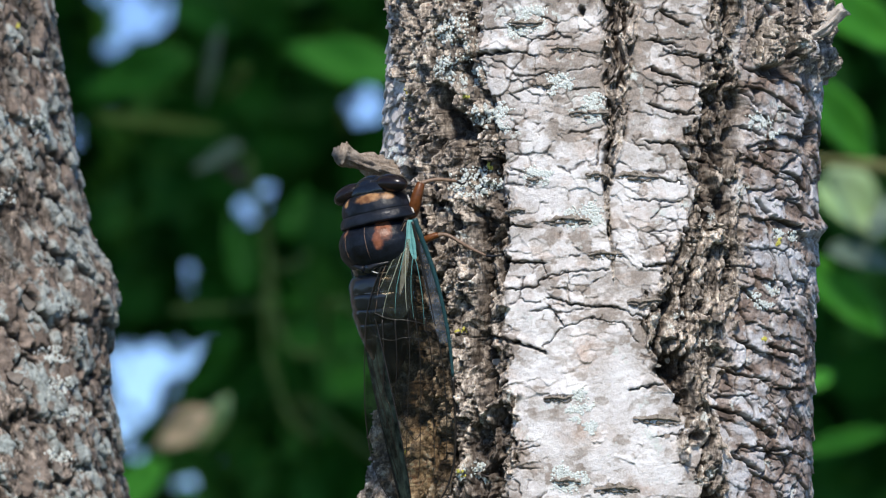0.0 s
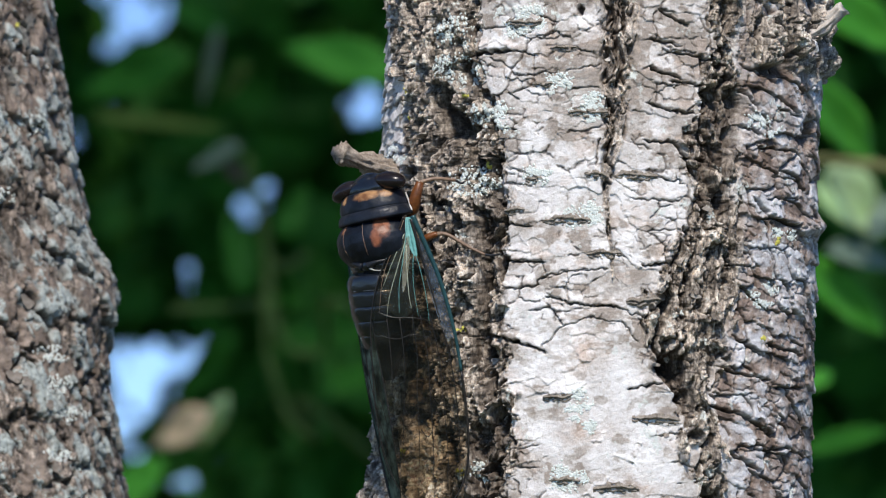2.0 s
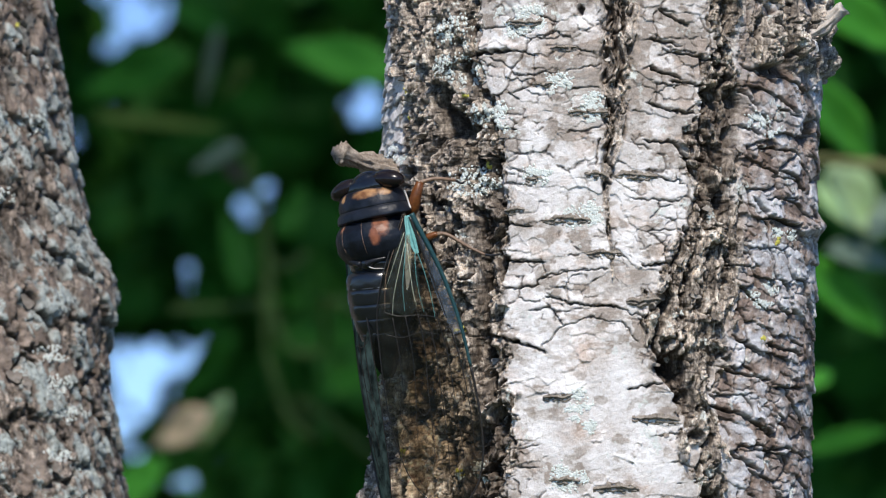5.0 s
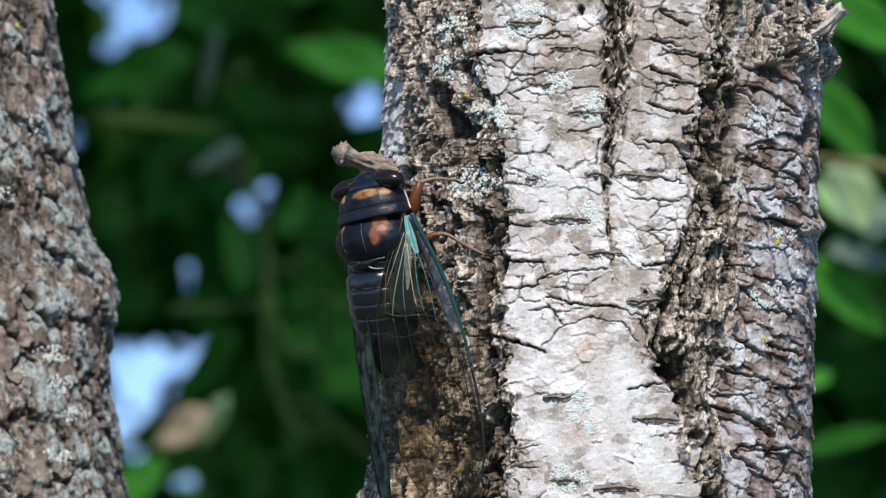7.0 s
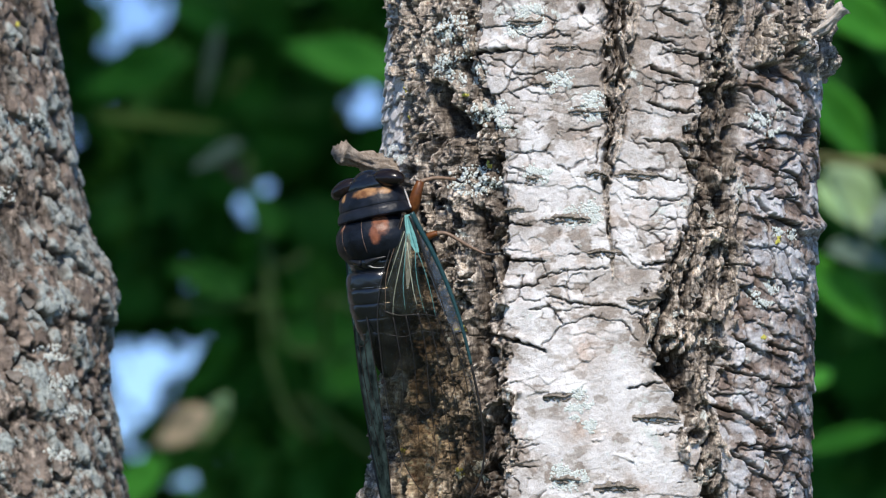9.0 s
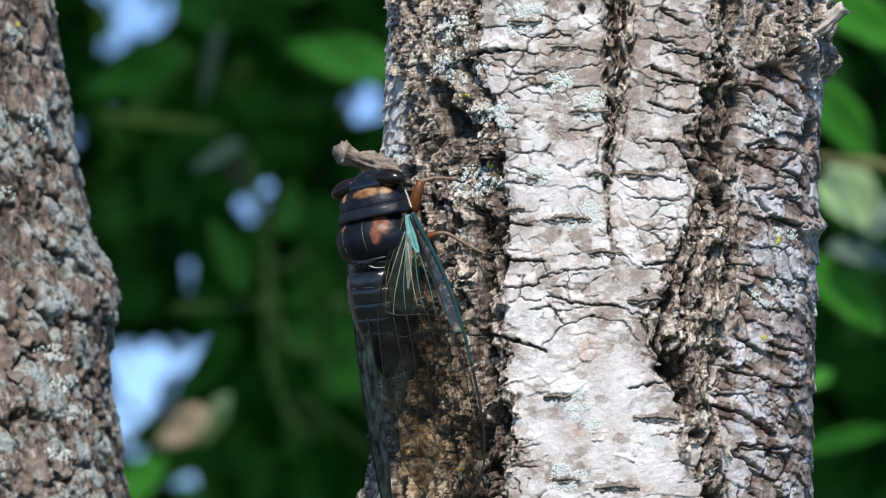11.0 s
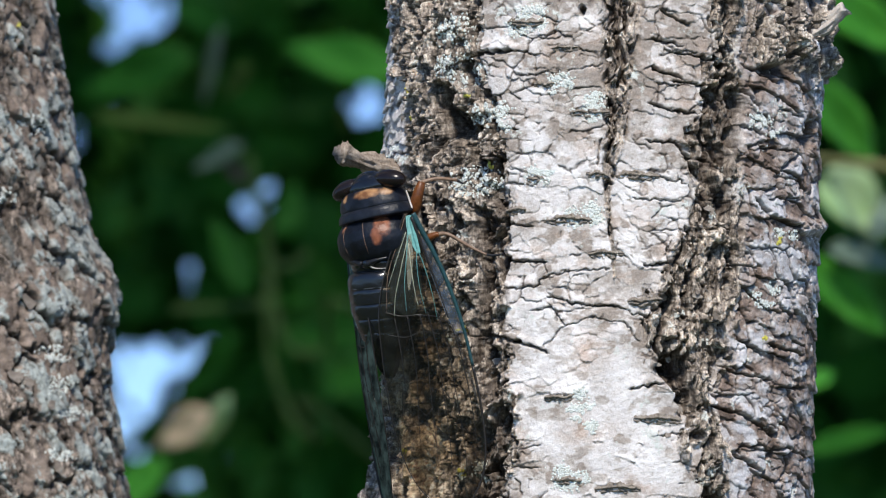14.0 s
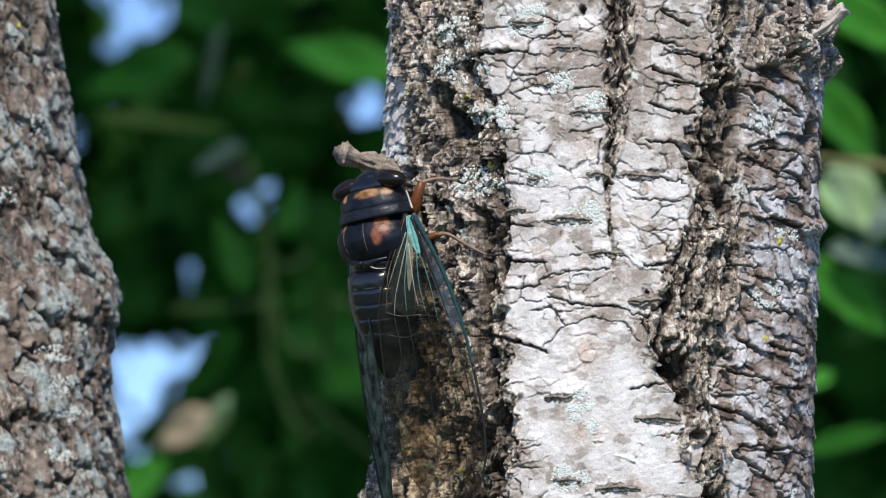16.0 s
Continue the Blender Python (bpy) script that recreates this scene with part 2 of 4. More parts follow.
            if bumpy:
                q += (q - p).normalized() * bumpy * radii[i] * noise.noise(q * 0.7)
            if grain:
                q += (q - p) * grain * (noise.noise(Vector((math.cos(w) * 3.5, math.sin(w) * 3.5, i * 0.12))) + 0.5 * noise.noise(Vector((math.cos(w) * 7, math.sin(w) * 7, i * 0.3))))
                if i > len(pts) - 4:
                    q += d * radii[i] * 0.5 * noise.noise(Vector((math.cos(w) * 2.3, math.sin(w) * 2.3, 7.7)))
            row.append(bm.verts.new(q * MM))
        rows.append(row)
    for r0, r1 in zip(rows, rows[1:]):
        for k in range(sides):
            bm.faces.new((r0[k], r0[(k + 1) % sides], r1[(k + 1) % sides], r1[k]))
    bm.faces.new(rows[0][::-1])
    bm.faces.new(rows[-1])
    bmesh.ops.recalc_face_normals(bm, faces=bm.faces)
    return bm


def spline(points, steps=6):
    """Points on a smooth curve through the given ones."""
    pts = [Vector(p) for p in points]
    out = []
    for i in range(len(pts) - 1):
        a, b, c, d = pts[max(i - 1, 0)], pts[i], pts[i + 1], pts[min(i + 2, len(pts) - 1)]
        for k in range(steps):
            u = k / steps
            out.append(0.5 * (2 * b + (c - a) * u + (2 * a - 5 * b + 4 * c - d) * u * u + (3 * b - a - 3 * c + d) * u ** 3))
    return out + [pts[-1]]


# ---- noise on arrays ----
def lattice(ix, iy, seed):
    n = (ix.astype(np.int64) * 374761393 + iy.astype(np.int64) * 668265263 + seed * 974634773) & 0xFFFFFFFF
    n = ((n ^ (n >> 13)) * 1274126177) & 0xFFFFFFFF
    n = ((n ^ (n >> 16)) * 2246822519) & 0xFFFFFFFF
    return ((n ^ (n >> 15)) & 0xFFFFFF) / float(0xFFFFFF)


def value_noise(x, y, seed=0):
    """Smooth noise from -1 to 1."""
    x0, y0 = np.floor(x), np.floor(y)
    u, v = x - x0, y - y0
    u, v = u * u * u * (u * (u * 6 - 15) + 10), v * v * v * (v * (v * 6 - 15) + 10)
    a, b = lattice(x0, y0, seed), lattice(x0 + 1, y0, seed)
    c, d = lattice(x0, y0 + 1, seed), lattice(x0 + 1, y0 + 1, seed)
    return 2 * (a + (b - a) * u + (c - a) * v + (a - b - c + d) * u * v) - 1


def fbm(x, y, octaves=4, seed=0):
    total, amp = np.zeros_like(x), 0.5
    for k in range(octaves):
        total += amp * value_noise(x * 2 ** k, y * 2 ** k, seed + k * 17)
        amp *= 0.55
    return total


def cells(x, y, seed=0, jitter=0.9, square=2.0):
    """The nearest two distances, a random number of the nearest cell, and the way to its centre. A higher square makes boxy cells."""
    x0, y0 = np.floor(x), np.floor(y)
    f1, f2 = np.full_like(x, 9.0), np.full_like(x, 9.0)
    rnd, dx1, dy1 = np.zeros_like(x), np.zeros_like(x), np.zeros_like(x)
    for i in (-1, 0, 1):
        for j in (-1, 0, 1):
            cx, cy = x0 + i, y0 + j
            dx = cx + 0.5 + jitter * (lattice(cx, cy, seed) - 0.5) - x
            dy = cy + 0.5 + jitter * (lattice(cx, cy, seed + 5) - 0.5) - y
            d = np.sqrt(dx * dx + dy * dy) if square == 2.0 else (np.abs(dx) ** square + np.abs(dy) ** square) ** (1 / square)
            near = d < f1
            f2 = np.where(near, f1, np.minimum(f2, d))
            rnd = np.where(near, lattice(cx, cy, seed + 9), rnd)
            dx1, dy1 = np.where(near, dx, dx1), np.where(near, dy, dy1)
            f1 = np.where(near, d, f1)
    return f1, f2, rnd, dx1, dy1


def step(a, b, x):
    u = np.clip((x - a) / (b - a), 0, 1)
    return u * u * (3 - 2 * u)


# ---- bark ----
CRACKS_UPPER = [(2.7, 32.8, 6.5, 34.2, 0.9), (6.5, 34.2, 11.2, 34.6, 0.9), (11.2, 34.6, 15.9, 33.8, 0.4), (6.5, 43.0, 6.5, 34.4, 0.3), (15.9, 41.0, 19.4, 39.8, 0.25),
                (19.4, 39.8, 19.0, 37.7, 0.25), (19.0, 37.7, 16.7, 36.6, 0.25), (15.9, 33.6, 15.9, 28.9, 0.3), (15.9, 28.9, 12.8, 27.3, 0.3), (21.3, 30.9, 27.0, 32.0, 0.2),
                (7.3, 21.1, 12.4, 21.1, 0.4), (11.9, 13.9, 17.3, 12.1, 0.25)]
CRACKS_MIDDLE = [(9.0, 4.5, 15.1, 3.9, 0.5), (10.3, -2.3, 17.3, -2.1, 0.55), (17.3, -2.1, 17.7, -4.7, 0.25), (17.7, -4.7, 21.5, -3.9, 0.25), (21.5, -3.9, 28.4, -3.5, 0.25),
                 (11.1, -6.8, 16.1, -6.5, 0.4), (16.1, -6.5, 17.7, -4.7, 0.4), (15.5, -10.7, 18.4, -9.9, 0.35), (18.4, -9.9, 20.3, -12.8, 0.35), (18.4, -8.4, 22.4, -9.5, 0.45),
                 (22.4, -9.5, 29.2, -9.9, 0.45), (29.2, -9.9, 35.3, -12.0, 0.3), (21.5, -3.9, 21.8, -8.7, 0.2)]
CRACKS_LOWER = [(8.3, -15.1, 12.7, -16.1, 0.95), (12.7, -16.1, 17.4, -17.8, 0.6), (17.4, -16.9, 20.8, -13.3, 0.22), (20.8, -13.3, 25.7, -11.9, 0.22), (25.7, -11.9, 31.4, -12.9, 0.22),
                (31.4, -12.9, 33.7, -15.7, 0.22), (32.5, -24.3, 38.2, -23.4, 0.45), (11.9, -34.8, 16.5, -34.3, 0.2), (16.3, -38.0, 12.2, -38.0, 0.2),
                (37.5, -32.5, 40.9, -32.1, 0.3), (11.9, -27.9, 10.4, -30.9, 0.25), (27.1, 18.8, 26.8, 14.8, 0.35)]
CRACKS_SHEETS = [(36.7, 36.4, 40.8, 35.4, 0.55), (40.6, 34.2, 47.5, 33.0, 0.5), (36.2, 31.5, 41.2, 29.7, 0.6), (40.0, 29.1, 45.7, 28.5, 0.5), (36.2, 25.2, 40.0, 23.9, 0.5),
                 (40.0, 23.9, 44.7, 23.7, 0.5), (35.4, 18.8, 40.4, 18.6, 0.55), (40.4, 18.6, 42.0, 15.8, 0.6), (42.0, 15.8, 47.5, 15.4, 0.7), (36.0, 13.0, 41.8, 11.5, 0.45),
                 (44.2, 8.3, 48.6, 8.7, 0.5), (46.8, 3.9, 50.0, 3.4, 0.45), (37.9, 41.4, 42.4, 38.9, 0.5), (33.0, 8.9, 40.9, 8.4, 0.3), (42.1, 3.5, 43.2, -1.5, 0.9),
                 (43.2, -1.5, 42.7, -5.8, 0.9), (35.0, -2.7, 38.7, -2.7, 0.6), (49.7, -2.9, 55.4, -3.2, 0.35)]
CRACKS_PLATES = [(52.5, 32.0, 58.4, 29.5, 0.7), (59.2, 24.7, 63.0, 23.3, 0.5), (52.9, 27.6, 55.2, 24.7, 0.6), (56.0, 17.8, 62.2, 17.2, 0.55), (54.9, 8.7, 57.6, 5.7, 0.7),
                 (57.6, 5.7, 62.8, 3.9, 0.8), (57.6, 8.9, 62.6, 8.9, 0.5), (58.3, 12.8, 62.2, 12.2, 0.4), (51.1, -15.6, 56.2, -18.6, 0.6), (48.3, -20.7, 51.1, -21.8, 0.6),
                 (51.1, -21.8, 56.9, -22.9, 0.5), (47.2, -27.6, 52.2, -29.0, 0.7), (52.2, -29.0, 58.0, -32.8, 0.9), (50.4, -35.9, 55.4, -38.8, 0.7), (54.4, -35.4, 60.9, -35.2, 0.5),
                 (57.3, -16.8, 63.5, -18.6, 0.7), (59.0, -24.5, 63.5, -24.7, 0.6)]
TAN_STAINS = [(24.5, -17.8, 2.8, 3.6), (24.0, -32.0, 4.0, 2.2), (41.5, 1.6, 1.4, 2.6), (39.0, -0.6, 1.6, 1.8), (13.0, -33.5, 1.2, 1.6), (34.0, -41.0, 3.0, 1.6), (47.5, 6.4, 1.8, 1.0)]
GREY_PLATES = [(58.0, -0.8, 6.0, 4.6), (54.0, -26.5, 3.6, 5.2), (50.5, -32.0, 3.2, 2.6), (51.5, -40.0, 2.4, 3.6), (57.0, 7.6, 3.6, 2.0), (55.0, -16.5, 2.8, 2.2)]
HOLES = [(2.2, 21.8, 2.4, 2.9, 6.0), (39.2, -9.2, 0.9, 2.3, 6.0), (38.6, -21.0, 1.9, 1.5, 3.5), (8.8, -39.8, 1.8, 1.8, 3.6),
         (65.0, 20.5, 1.2, 2.6, 3.0), (23.9, 41.7, 0.55, 0.8, 2.4), (9.4, 9.5, 1.4, 2.6, 2.4), (7.5, -18.5, 1.4, 2.8, 3.0),
         (58.5, 31.3, 3.4, 1.0, 2.6), (7.2, 3.5, 1.6, 3.4, 2.6), (41.5, -26.5, 1.3, 1.2, 2.6), (43.5, -32.5, 1.2, 1.0, 2.2)]


def crumbs(a, v, w1, w2, seed, fibre):
    """Crumbly bark, from knobby (fibre 0) to stringy (1): its height, its cracks and two random tones."""
    f1, f2, rnd, fx, fy = cells((a + 1.9 * w1) / 2.7, (v + 1.9 * w2) / 5.6, seed + 11, 1.0, 2.6)
    g1, g2, rnd2, gx, gy = cells((a + w2 + w1) / 1.15, (v + 1.4 * w1) / 2.1, seed + 23, 1.0, 2.6)
    strings = 1 - 2.4 * np.abs(fbm((a + 0.9 * w1) / 1.5, v / 6.5, 4, seed + 45))
    knobs = 1 - 2.2 * np.abs(fbm(a / 1.8, v / 2.2, 4, seed + 46))
    grit = fbm(a / 0.55, v / 0.7, 3, seed + 47)
    furrow = fbm((a + w1) / 3.6, v / 12, 4, seed + 41)
    crack = np.exp(-(fbm((a + w1) / 2.6, (v + w2) / 7.0, 4, seed + 43) / 0.065) ** 2)
    cross = np.exp(-(fbm((a + w2) / 4.5, (v + w1) / 2.6, 4, seed + 44) / 0.03) ** 2)
    split = np.maximum(crack, 0.5 * cross * (1 - 0.6 * fibre))
    facet = 2.0 * ((rnd * 7.3) % 1 - 0.5) * fx + 1.9 * ((rnd * 13.7) % 1 - 0.35) * fy
    facet2 = 1.2 * ((rnd2 * 7.3) % 1 - 0.5) * gx + 1.1 * ((rnd2 * 13.7) % 1 - 0.4) * gy
    rough = 2.2 * (rnd - 0.5) + facet + (1 - 0.5 * fibre) * (1.3 * (rnd2 - 0.5) + 1.3 * facet2) + fibre * 1.0 * strings + (1 - fibre) * 0.7 * knobs
    pit = step(0.10, 0.22, -furrow)
    rough += 0.3 * grit - 2.3 * split + 1.6 * np.clip(furrow, -0.6, 0.4) - 2.8 * pit - 0.3
    return rough, np.maximum(split, 0.85 * pit), rnd, np.clip(0.65 * rnd2 + 0.35 * (0.5 + 0.5 * strings), 0, 1)


def pale_trunk_relief(q, a, v):
    """Height and kinds of bark, in mm: q across the face, a round the trunk, v up."""
    w1, w2 = fbm(a / 5, v / 5, 3, 3) * 1.6, fbm(a / 5, v / 5, 3, 8) * 1.6
    jag1, jag2 = fbm(a / 1.1, v / 1.1, 3, 57), fbm(a / 1.1, v / 1.1, 3, 58)
    left = np.interp(v, [-44, -31, -16, -1, 14, 29, 44], [11.1, 12.1, 10.6, 9.8, 10.6, 7.2, 6.2])
    right = np.interp(v, [-44, -36, -26, -20, -12, -3, 4, 16, 29, 44], [45.1, 43.1, 40.6, 36.6, 34.6, 36.6, 41.6, 42.6, 46.0, 46.0])
    plates = np.interp(v, [-41, -26, -16, -6, 14, 44], [50.0, 46.5, 49.6, 51.6, 52.2, 52.6])
    seam = np.interp(v, [-5, 9, 14, 19, 44], [29.6, 28.4, 28.8, 29.6, 30.8])
    half = np.interp(v, [-5.5, -3, 9, 14, 19, 30, 44], [0.02, 0.35, 0.6, 1.1, 1.9, 2.6, 4.0])
    patch = cells((a + w2) / 2.6, (v + w1) / 3.6, 57, 1.0)[2]
    crust = 1 - step(-0.6, 0.6, q - left + w1 * 1.1 + 2.6 * (patch - 0.5))
    crust = np.maximum(crust, step(-0.7, 0.7, q - right + 1.4 * w1 + 3.0 * (patch - 0.5)) * (1 - step(-1.0, 1.0, q - plates + w2 + 2.4 * (patch - 0.5))))
    strip = (1 - step(0.5, 1.3, np.abs(q - seam + w1 * 0.25) / np.maximum(half, 0.05))) * step(-5.8, -4.6, v)
    crust = np.maximum(crust, strip * 0.85)
    # the smooth strip round the side, above the lower twig stub
    side = 1 - step(-8.0, -7.2, q + 0.6 * w1 + 1.4 * (patch - 0.5) + 1.6 * step(30, 36, v))
    bare = side * step(10, 14, v)
    crust *= 1 - bare
    crust = np.maximum(crust, 0.95 * step(30.5, 32.5, v + 0.2 * (q - 60) + w1) * step(52, 55, q + w2) * step(0.15, 0.3, patch))
    far = step(50, 56, np.abs(v))
    wild = fbm(a / 14, v / 22, 3, 77)
    crust = crust * (1 - far) + far * step(-0.05, 0.12, wild)
    plate = step(-1.0, 1.0, q - plates + w2) * (1 - far) + far * (1 - step(-0.1, 0.0, wild)) * step(-0.4, -0.2, wild)
    plate = plate * (1 - crust)

    fibre = np.clip(step(20, 30, q) * (1 - far) + 0.25, 0, 1)
    rough, crev, rnd, rnd2 = crumbs(a, v, w1, w2, 0, fibre)

    # smooth skin: broad sheets with ragged edges, flaking small where it is worn
    calm = step(11, 15, -v) * step(13, 18, q + 0.25 * (v + 30)) * (1 - step(34, 40, q + 0.3 * (v + 30)))
    flaky = np.clip(np.exp(-np.maximum(q - left, 0) / 4.5) + 0.75 * step(30, 33, q) * (0.2 + 0.8 * step(12, 18, v)) + 0.3 * step(20, 30, v), 0, 1) * (1 - calm)
    s1, s2, srnd, sx, sy = cells((a + 0.8 * w2 + 0.5 * jag1) / 8.5, (v + 0.5 * w1 + 0.45 * jag2 + 0.14 * (q - 20) * step(30, 34, q)) / 5.4, 58, 0.95, 4.0)
    t1, t2, trnd, tx, ty = cells((a + 0.6 * w1 + 0.5 * jag2) / 3.2, (v + 0.4 * w2 + 0.35 * jag1 + 0.14 * (q - 20) * step(30, 34, q)) / 2.1, 59, 1.0, 4.0)
    edge_s, edge_t = (s2 - s1) * 2.7, (t2 - t1) * 1.1
    open_s = step(0.02, 0.14, fbm(a / 5, v / 3, 3, 61) - 0.05 + 0.12 * flaky - 0.5 * calm)
    open_t = step(0.06, 0.16, fbm(a / 4, v / 2.4, 3, 63) - 0.13 + 0.15 * flaky - 0.5 * calm)
    loose = step(0.0, 0.1, fbm(a / 5, v / 4, 3, 64) + 0.22 * flaky - 0.22)
    crackle = np.clip(np.exp(-(edge_s / 0.12) ** 2) * open_s + 0.75 * np.exp(-(edge_t / 0.085) ** 2) * open_t, 0, 1)
    skin = (1 - calm) * (0.22 * (srnd - 0.5) + 0.16 * sy) + loose * (0.22 * (trnd - 0.5) + 0.26 * ty)
    skin += 0.05 * fbm(a / 1.0, v / 0.6, 4, 65) + 0.25 * fbm(a / 6, v / 7, 3, 66) - 0.4 * crackle
    shade = 0.56 + 0.55 * fbm(a / 4.5, v / 5.5, 4, 67) + 0.40 * (srnd - 0.5) * (1 - calm) + 0.5 * loose * (trnd - 0.5) - 0.12 * flaky
    shade -= 0.28 * step(24, 38, v) * step(14, 20, q) * (1 - 0.6 * step(33, 36, q))
    shade += 0.16 * calm + 0.25 * fbm(a / 0.9, v / 0.7, 3, 68)
    shade -= 0.45 * step(0.10, 0.24, fbm((a + w1) / 3.2, v / 2.2, 4, 69) - 0.1 * calm)

    # plates that lift at their slanting lower edges, split by upright cracks
    lean = v + 0.34 * (q - 58) + 0.4 * w2
    p1, p2, prnd, px, py = cells((a + 0.7 * w1 + 0.45 * jag1) / 7.0, (lean + 0.35 * jag2) / 4.4, 87, 0.95, 4.0)
    u1, u2, urnd, ux, uy = cells((a + w2 + 0.5 * jag2) / 2.6, (lean + 0.4 * jag1) / 1.55, 89, 1.0, 4.0)
    edge_p, edge_u = (p2 - p1) * 2.2, (u2 - u1) * 0.8
    gap = np.exp(-(edge_p / (0.10 + 0.10 * prnd)) ** 2) * step(-0.18, -0.02, fbm(a / 4, v / 4, 2, 81))
    gap = np.maximum(gap, 0.6 * np.exp(-(edge_u / 0.09) ** 2) * step(0.12, 0.22, fbm(a / 4, v / 2.5, 3, 83)))
    scale = 0.4 * (prnd - 0.5) + 0.5 * py + 0.14 * (urnd - 0.5) + 0.14 * uy - 1.1 * gap + 0.12 * fbm(a / 0.9, v / 0.6, 4, 91) + 0.2 * fbm(a / 3, v / 3, 3, 93)
    ptone = 0.20 + 0.50 * prnd + 0.28 * (urnd - 0.5) + 0.55 * fbm(a / 3.0, v / 2.4, 4, 94)
    for q0, v0, rq, rv in GREY_PLATES:
        r = ((q - q0 + w1) / rq) ** 2 + ((v - v0 + w2 + 0.3 * (q - q0)) / rv) ** 2
        on = step(0.0, 0.5, 1 - r + 1.0 * jag1)
        ptone = ptone + 0.40 * on
        scale *= 1 - 0.6 * on

    h = skin * (1 - crust) * (1 - plate) + scale * plate * (1 - crust) + rough * crust
    h = h * (1 - bare) + bare * (0.5 * (trnd - 0.5) + 0.5 * ty + 0.6 * (srnd - 0.5) - 0.5 * crackle)
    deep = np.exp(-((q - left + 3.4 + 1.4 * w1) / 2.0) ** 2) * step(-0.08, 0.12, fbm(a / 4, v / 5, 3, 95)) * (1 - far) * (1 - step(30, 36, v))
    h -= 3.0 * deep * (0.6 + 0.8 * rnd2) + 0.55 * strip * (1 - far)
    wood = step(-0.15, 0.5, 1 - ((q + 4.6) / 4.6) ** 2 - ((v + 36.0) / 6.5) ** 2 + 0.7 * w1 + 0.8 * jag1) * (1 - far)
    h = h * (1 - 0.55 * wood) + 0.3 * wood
    # Cracks and furrows: brown of the inner bark plus painted shade.
    inner_shade = np.maximum(np.maximum(crackle * (1 - crust) * (1 - plate) * 0.85, gap * plate * 0.85), np.maximum(0.7 * deep * crust, crust * 0.85 * crev * (1 - 0.7 * wood)))
    for q0, v0, q1, v1, wd in CRACKS_UPPER + CRACKS_MIDDLE + CRACKS_LOWER + CRACKS_SHEETS + CRACKS_PLATES:
        near = (q > min(q0, q1) - 3) & (q < max(q0, q1) + 3) & (v > min(v0, v1) - 4) & (v < max(v0, v1) + 4)
        qq, vv = q[near] + 0.55 * jag1[near], v[near] + 0.55 * jag2[near]
        dq, dv = q1 - q0, v1 - v0
        n = math.hypot(dq, dv)
        u = ((qq - q0) * dq + (vv - v0) * dv) / n
        d = ((qq - q0) * -dv + (vv - v0) * dq) / n
        if dq < 0:
            d = -d
        out = np.maximum(np.maximum(-u, u - n), 0)
        wide = (0.06 + 0.23 * wd) * np.exp(-out * 1.2)
        groove = np.exp(-(d / np.maximum(wide, 0.03)) ** 2) * np.exp(-(out / 0.5) ** 2)
        lip = np.exp(-((d - wide - 0.5) / 0.9) ** 2) * np.exp(-(out / 1.0) ** 2)
        h[near] += -2.0 * groove * min(1.0, 0.1 + 1.3 * wd) + 0.40 * lip * wd
        inner_shade[near] = np.maximum(inner_shade[near], groove * min(0.95, 0.2 + 1.5 * wd))
    # Each hole is darkened too, its shade painted in with its depth.
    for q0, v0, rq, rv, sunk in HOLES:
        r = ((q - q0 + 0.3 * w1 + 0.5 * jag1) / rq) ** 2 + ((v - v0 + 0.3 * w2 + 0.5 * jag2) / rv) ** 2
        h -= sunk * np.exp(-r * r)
        inner_shade = np.maximum(inner_shade, np.exp(-r * r) * 0.9)
    stain = np.zeros_like(q)
    for q0, v0, rq, rv in TAN_STAINS:
        stain = np.maximum(stain, np.exp(-((q - q0 + 0.8 * w1) / rq) ** 2 - ((v - v0 + 0.8 * w2) / rv) ** 2))
    stain = np.clip(stain * (0.75 + 1.0 * fbm(a / 1.4, v / 1.4, 3, 97)) + 0.4 * step(0.26, 0.40, fbm(a / 3.4, v / 2.4, 3, 99)) * (1 - calm), 0, 1)
    # the swollen folds below the upper stub, and the burr under the wing tips
    roll = step(52, 60, q)
    h += roll * (1.5 * np.exp(-((v - 36.0 + 0.3 * (q - 62) + 0.6 * w1) / 2.2) ** 2) + 1.0 * np.exp(-((v - 41.5 + 0.3 * (q - 62)) / 1.8) ** 2))
    h += 1.8 * np.exp(-((q - 66) / 3) ** 2 - ((v - 4) / 1.6) ** 2)
    h += 0.2 * np.exp(-((q + 13) / 4) ** 2 - ((v + 43) / 5) ** 2) - 2.3 * step(-47, -37, v) * (1 - step(7, 12, v)) * np.exp(-((q + 13) / 4.5) ** 2)
    h = np.where(q < -8, np.clip(h, -9, 3.6), h)
    tone = np.clip(0.05 + 0.9 * rnd2 * rnd2 + 0.45 * (rnd - 0.35) + 0.2 * np.clip(w1, -1, 1), 0, 1)
    tone = tone * (1 - plate) + plate * ptone
    smooth = (1 - crust) * (1 - plate)
    shade = shade * (1 - bare) + bare * (0.60 + 0.4 * (trnd - 0.5))
    return {"height": h, "crust": crust, "plate": np.clip(plate, 0, 1), "inner_shade": np.clip(inner_shade, 0, 1), "tone": np.clip(tone, 0, 1),
            "shade": np.clip(shade, 0, 1), "stain": stain * smooth, "bare": wood, "mint": 0 * q}


def grey_trunk_relief(q, a, v):
    w1, w2 = fbm(a / 6, v / 6, 3, 103) * 1.8, fbm(a / 6, v / 6, 3, 108) * 1.8
    jag, jag2 = fbm(a / 1.4, v / 1.4, 3, 110), fbm(a / 1.4, v / 1.4, 3, 111)
    turned, along = a * 0.86 + 0.42 * v, v * 0.9 - 0.42 * a
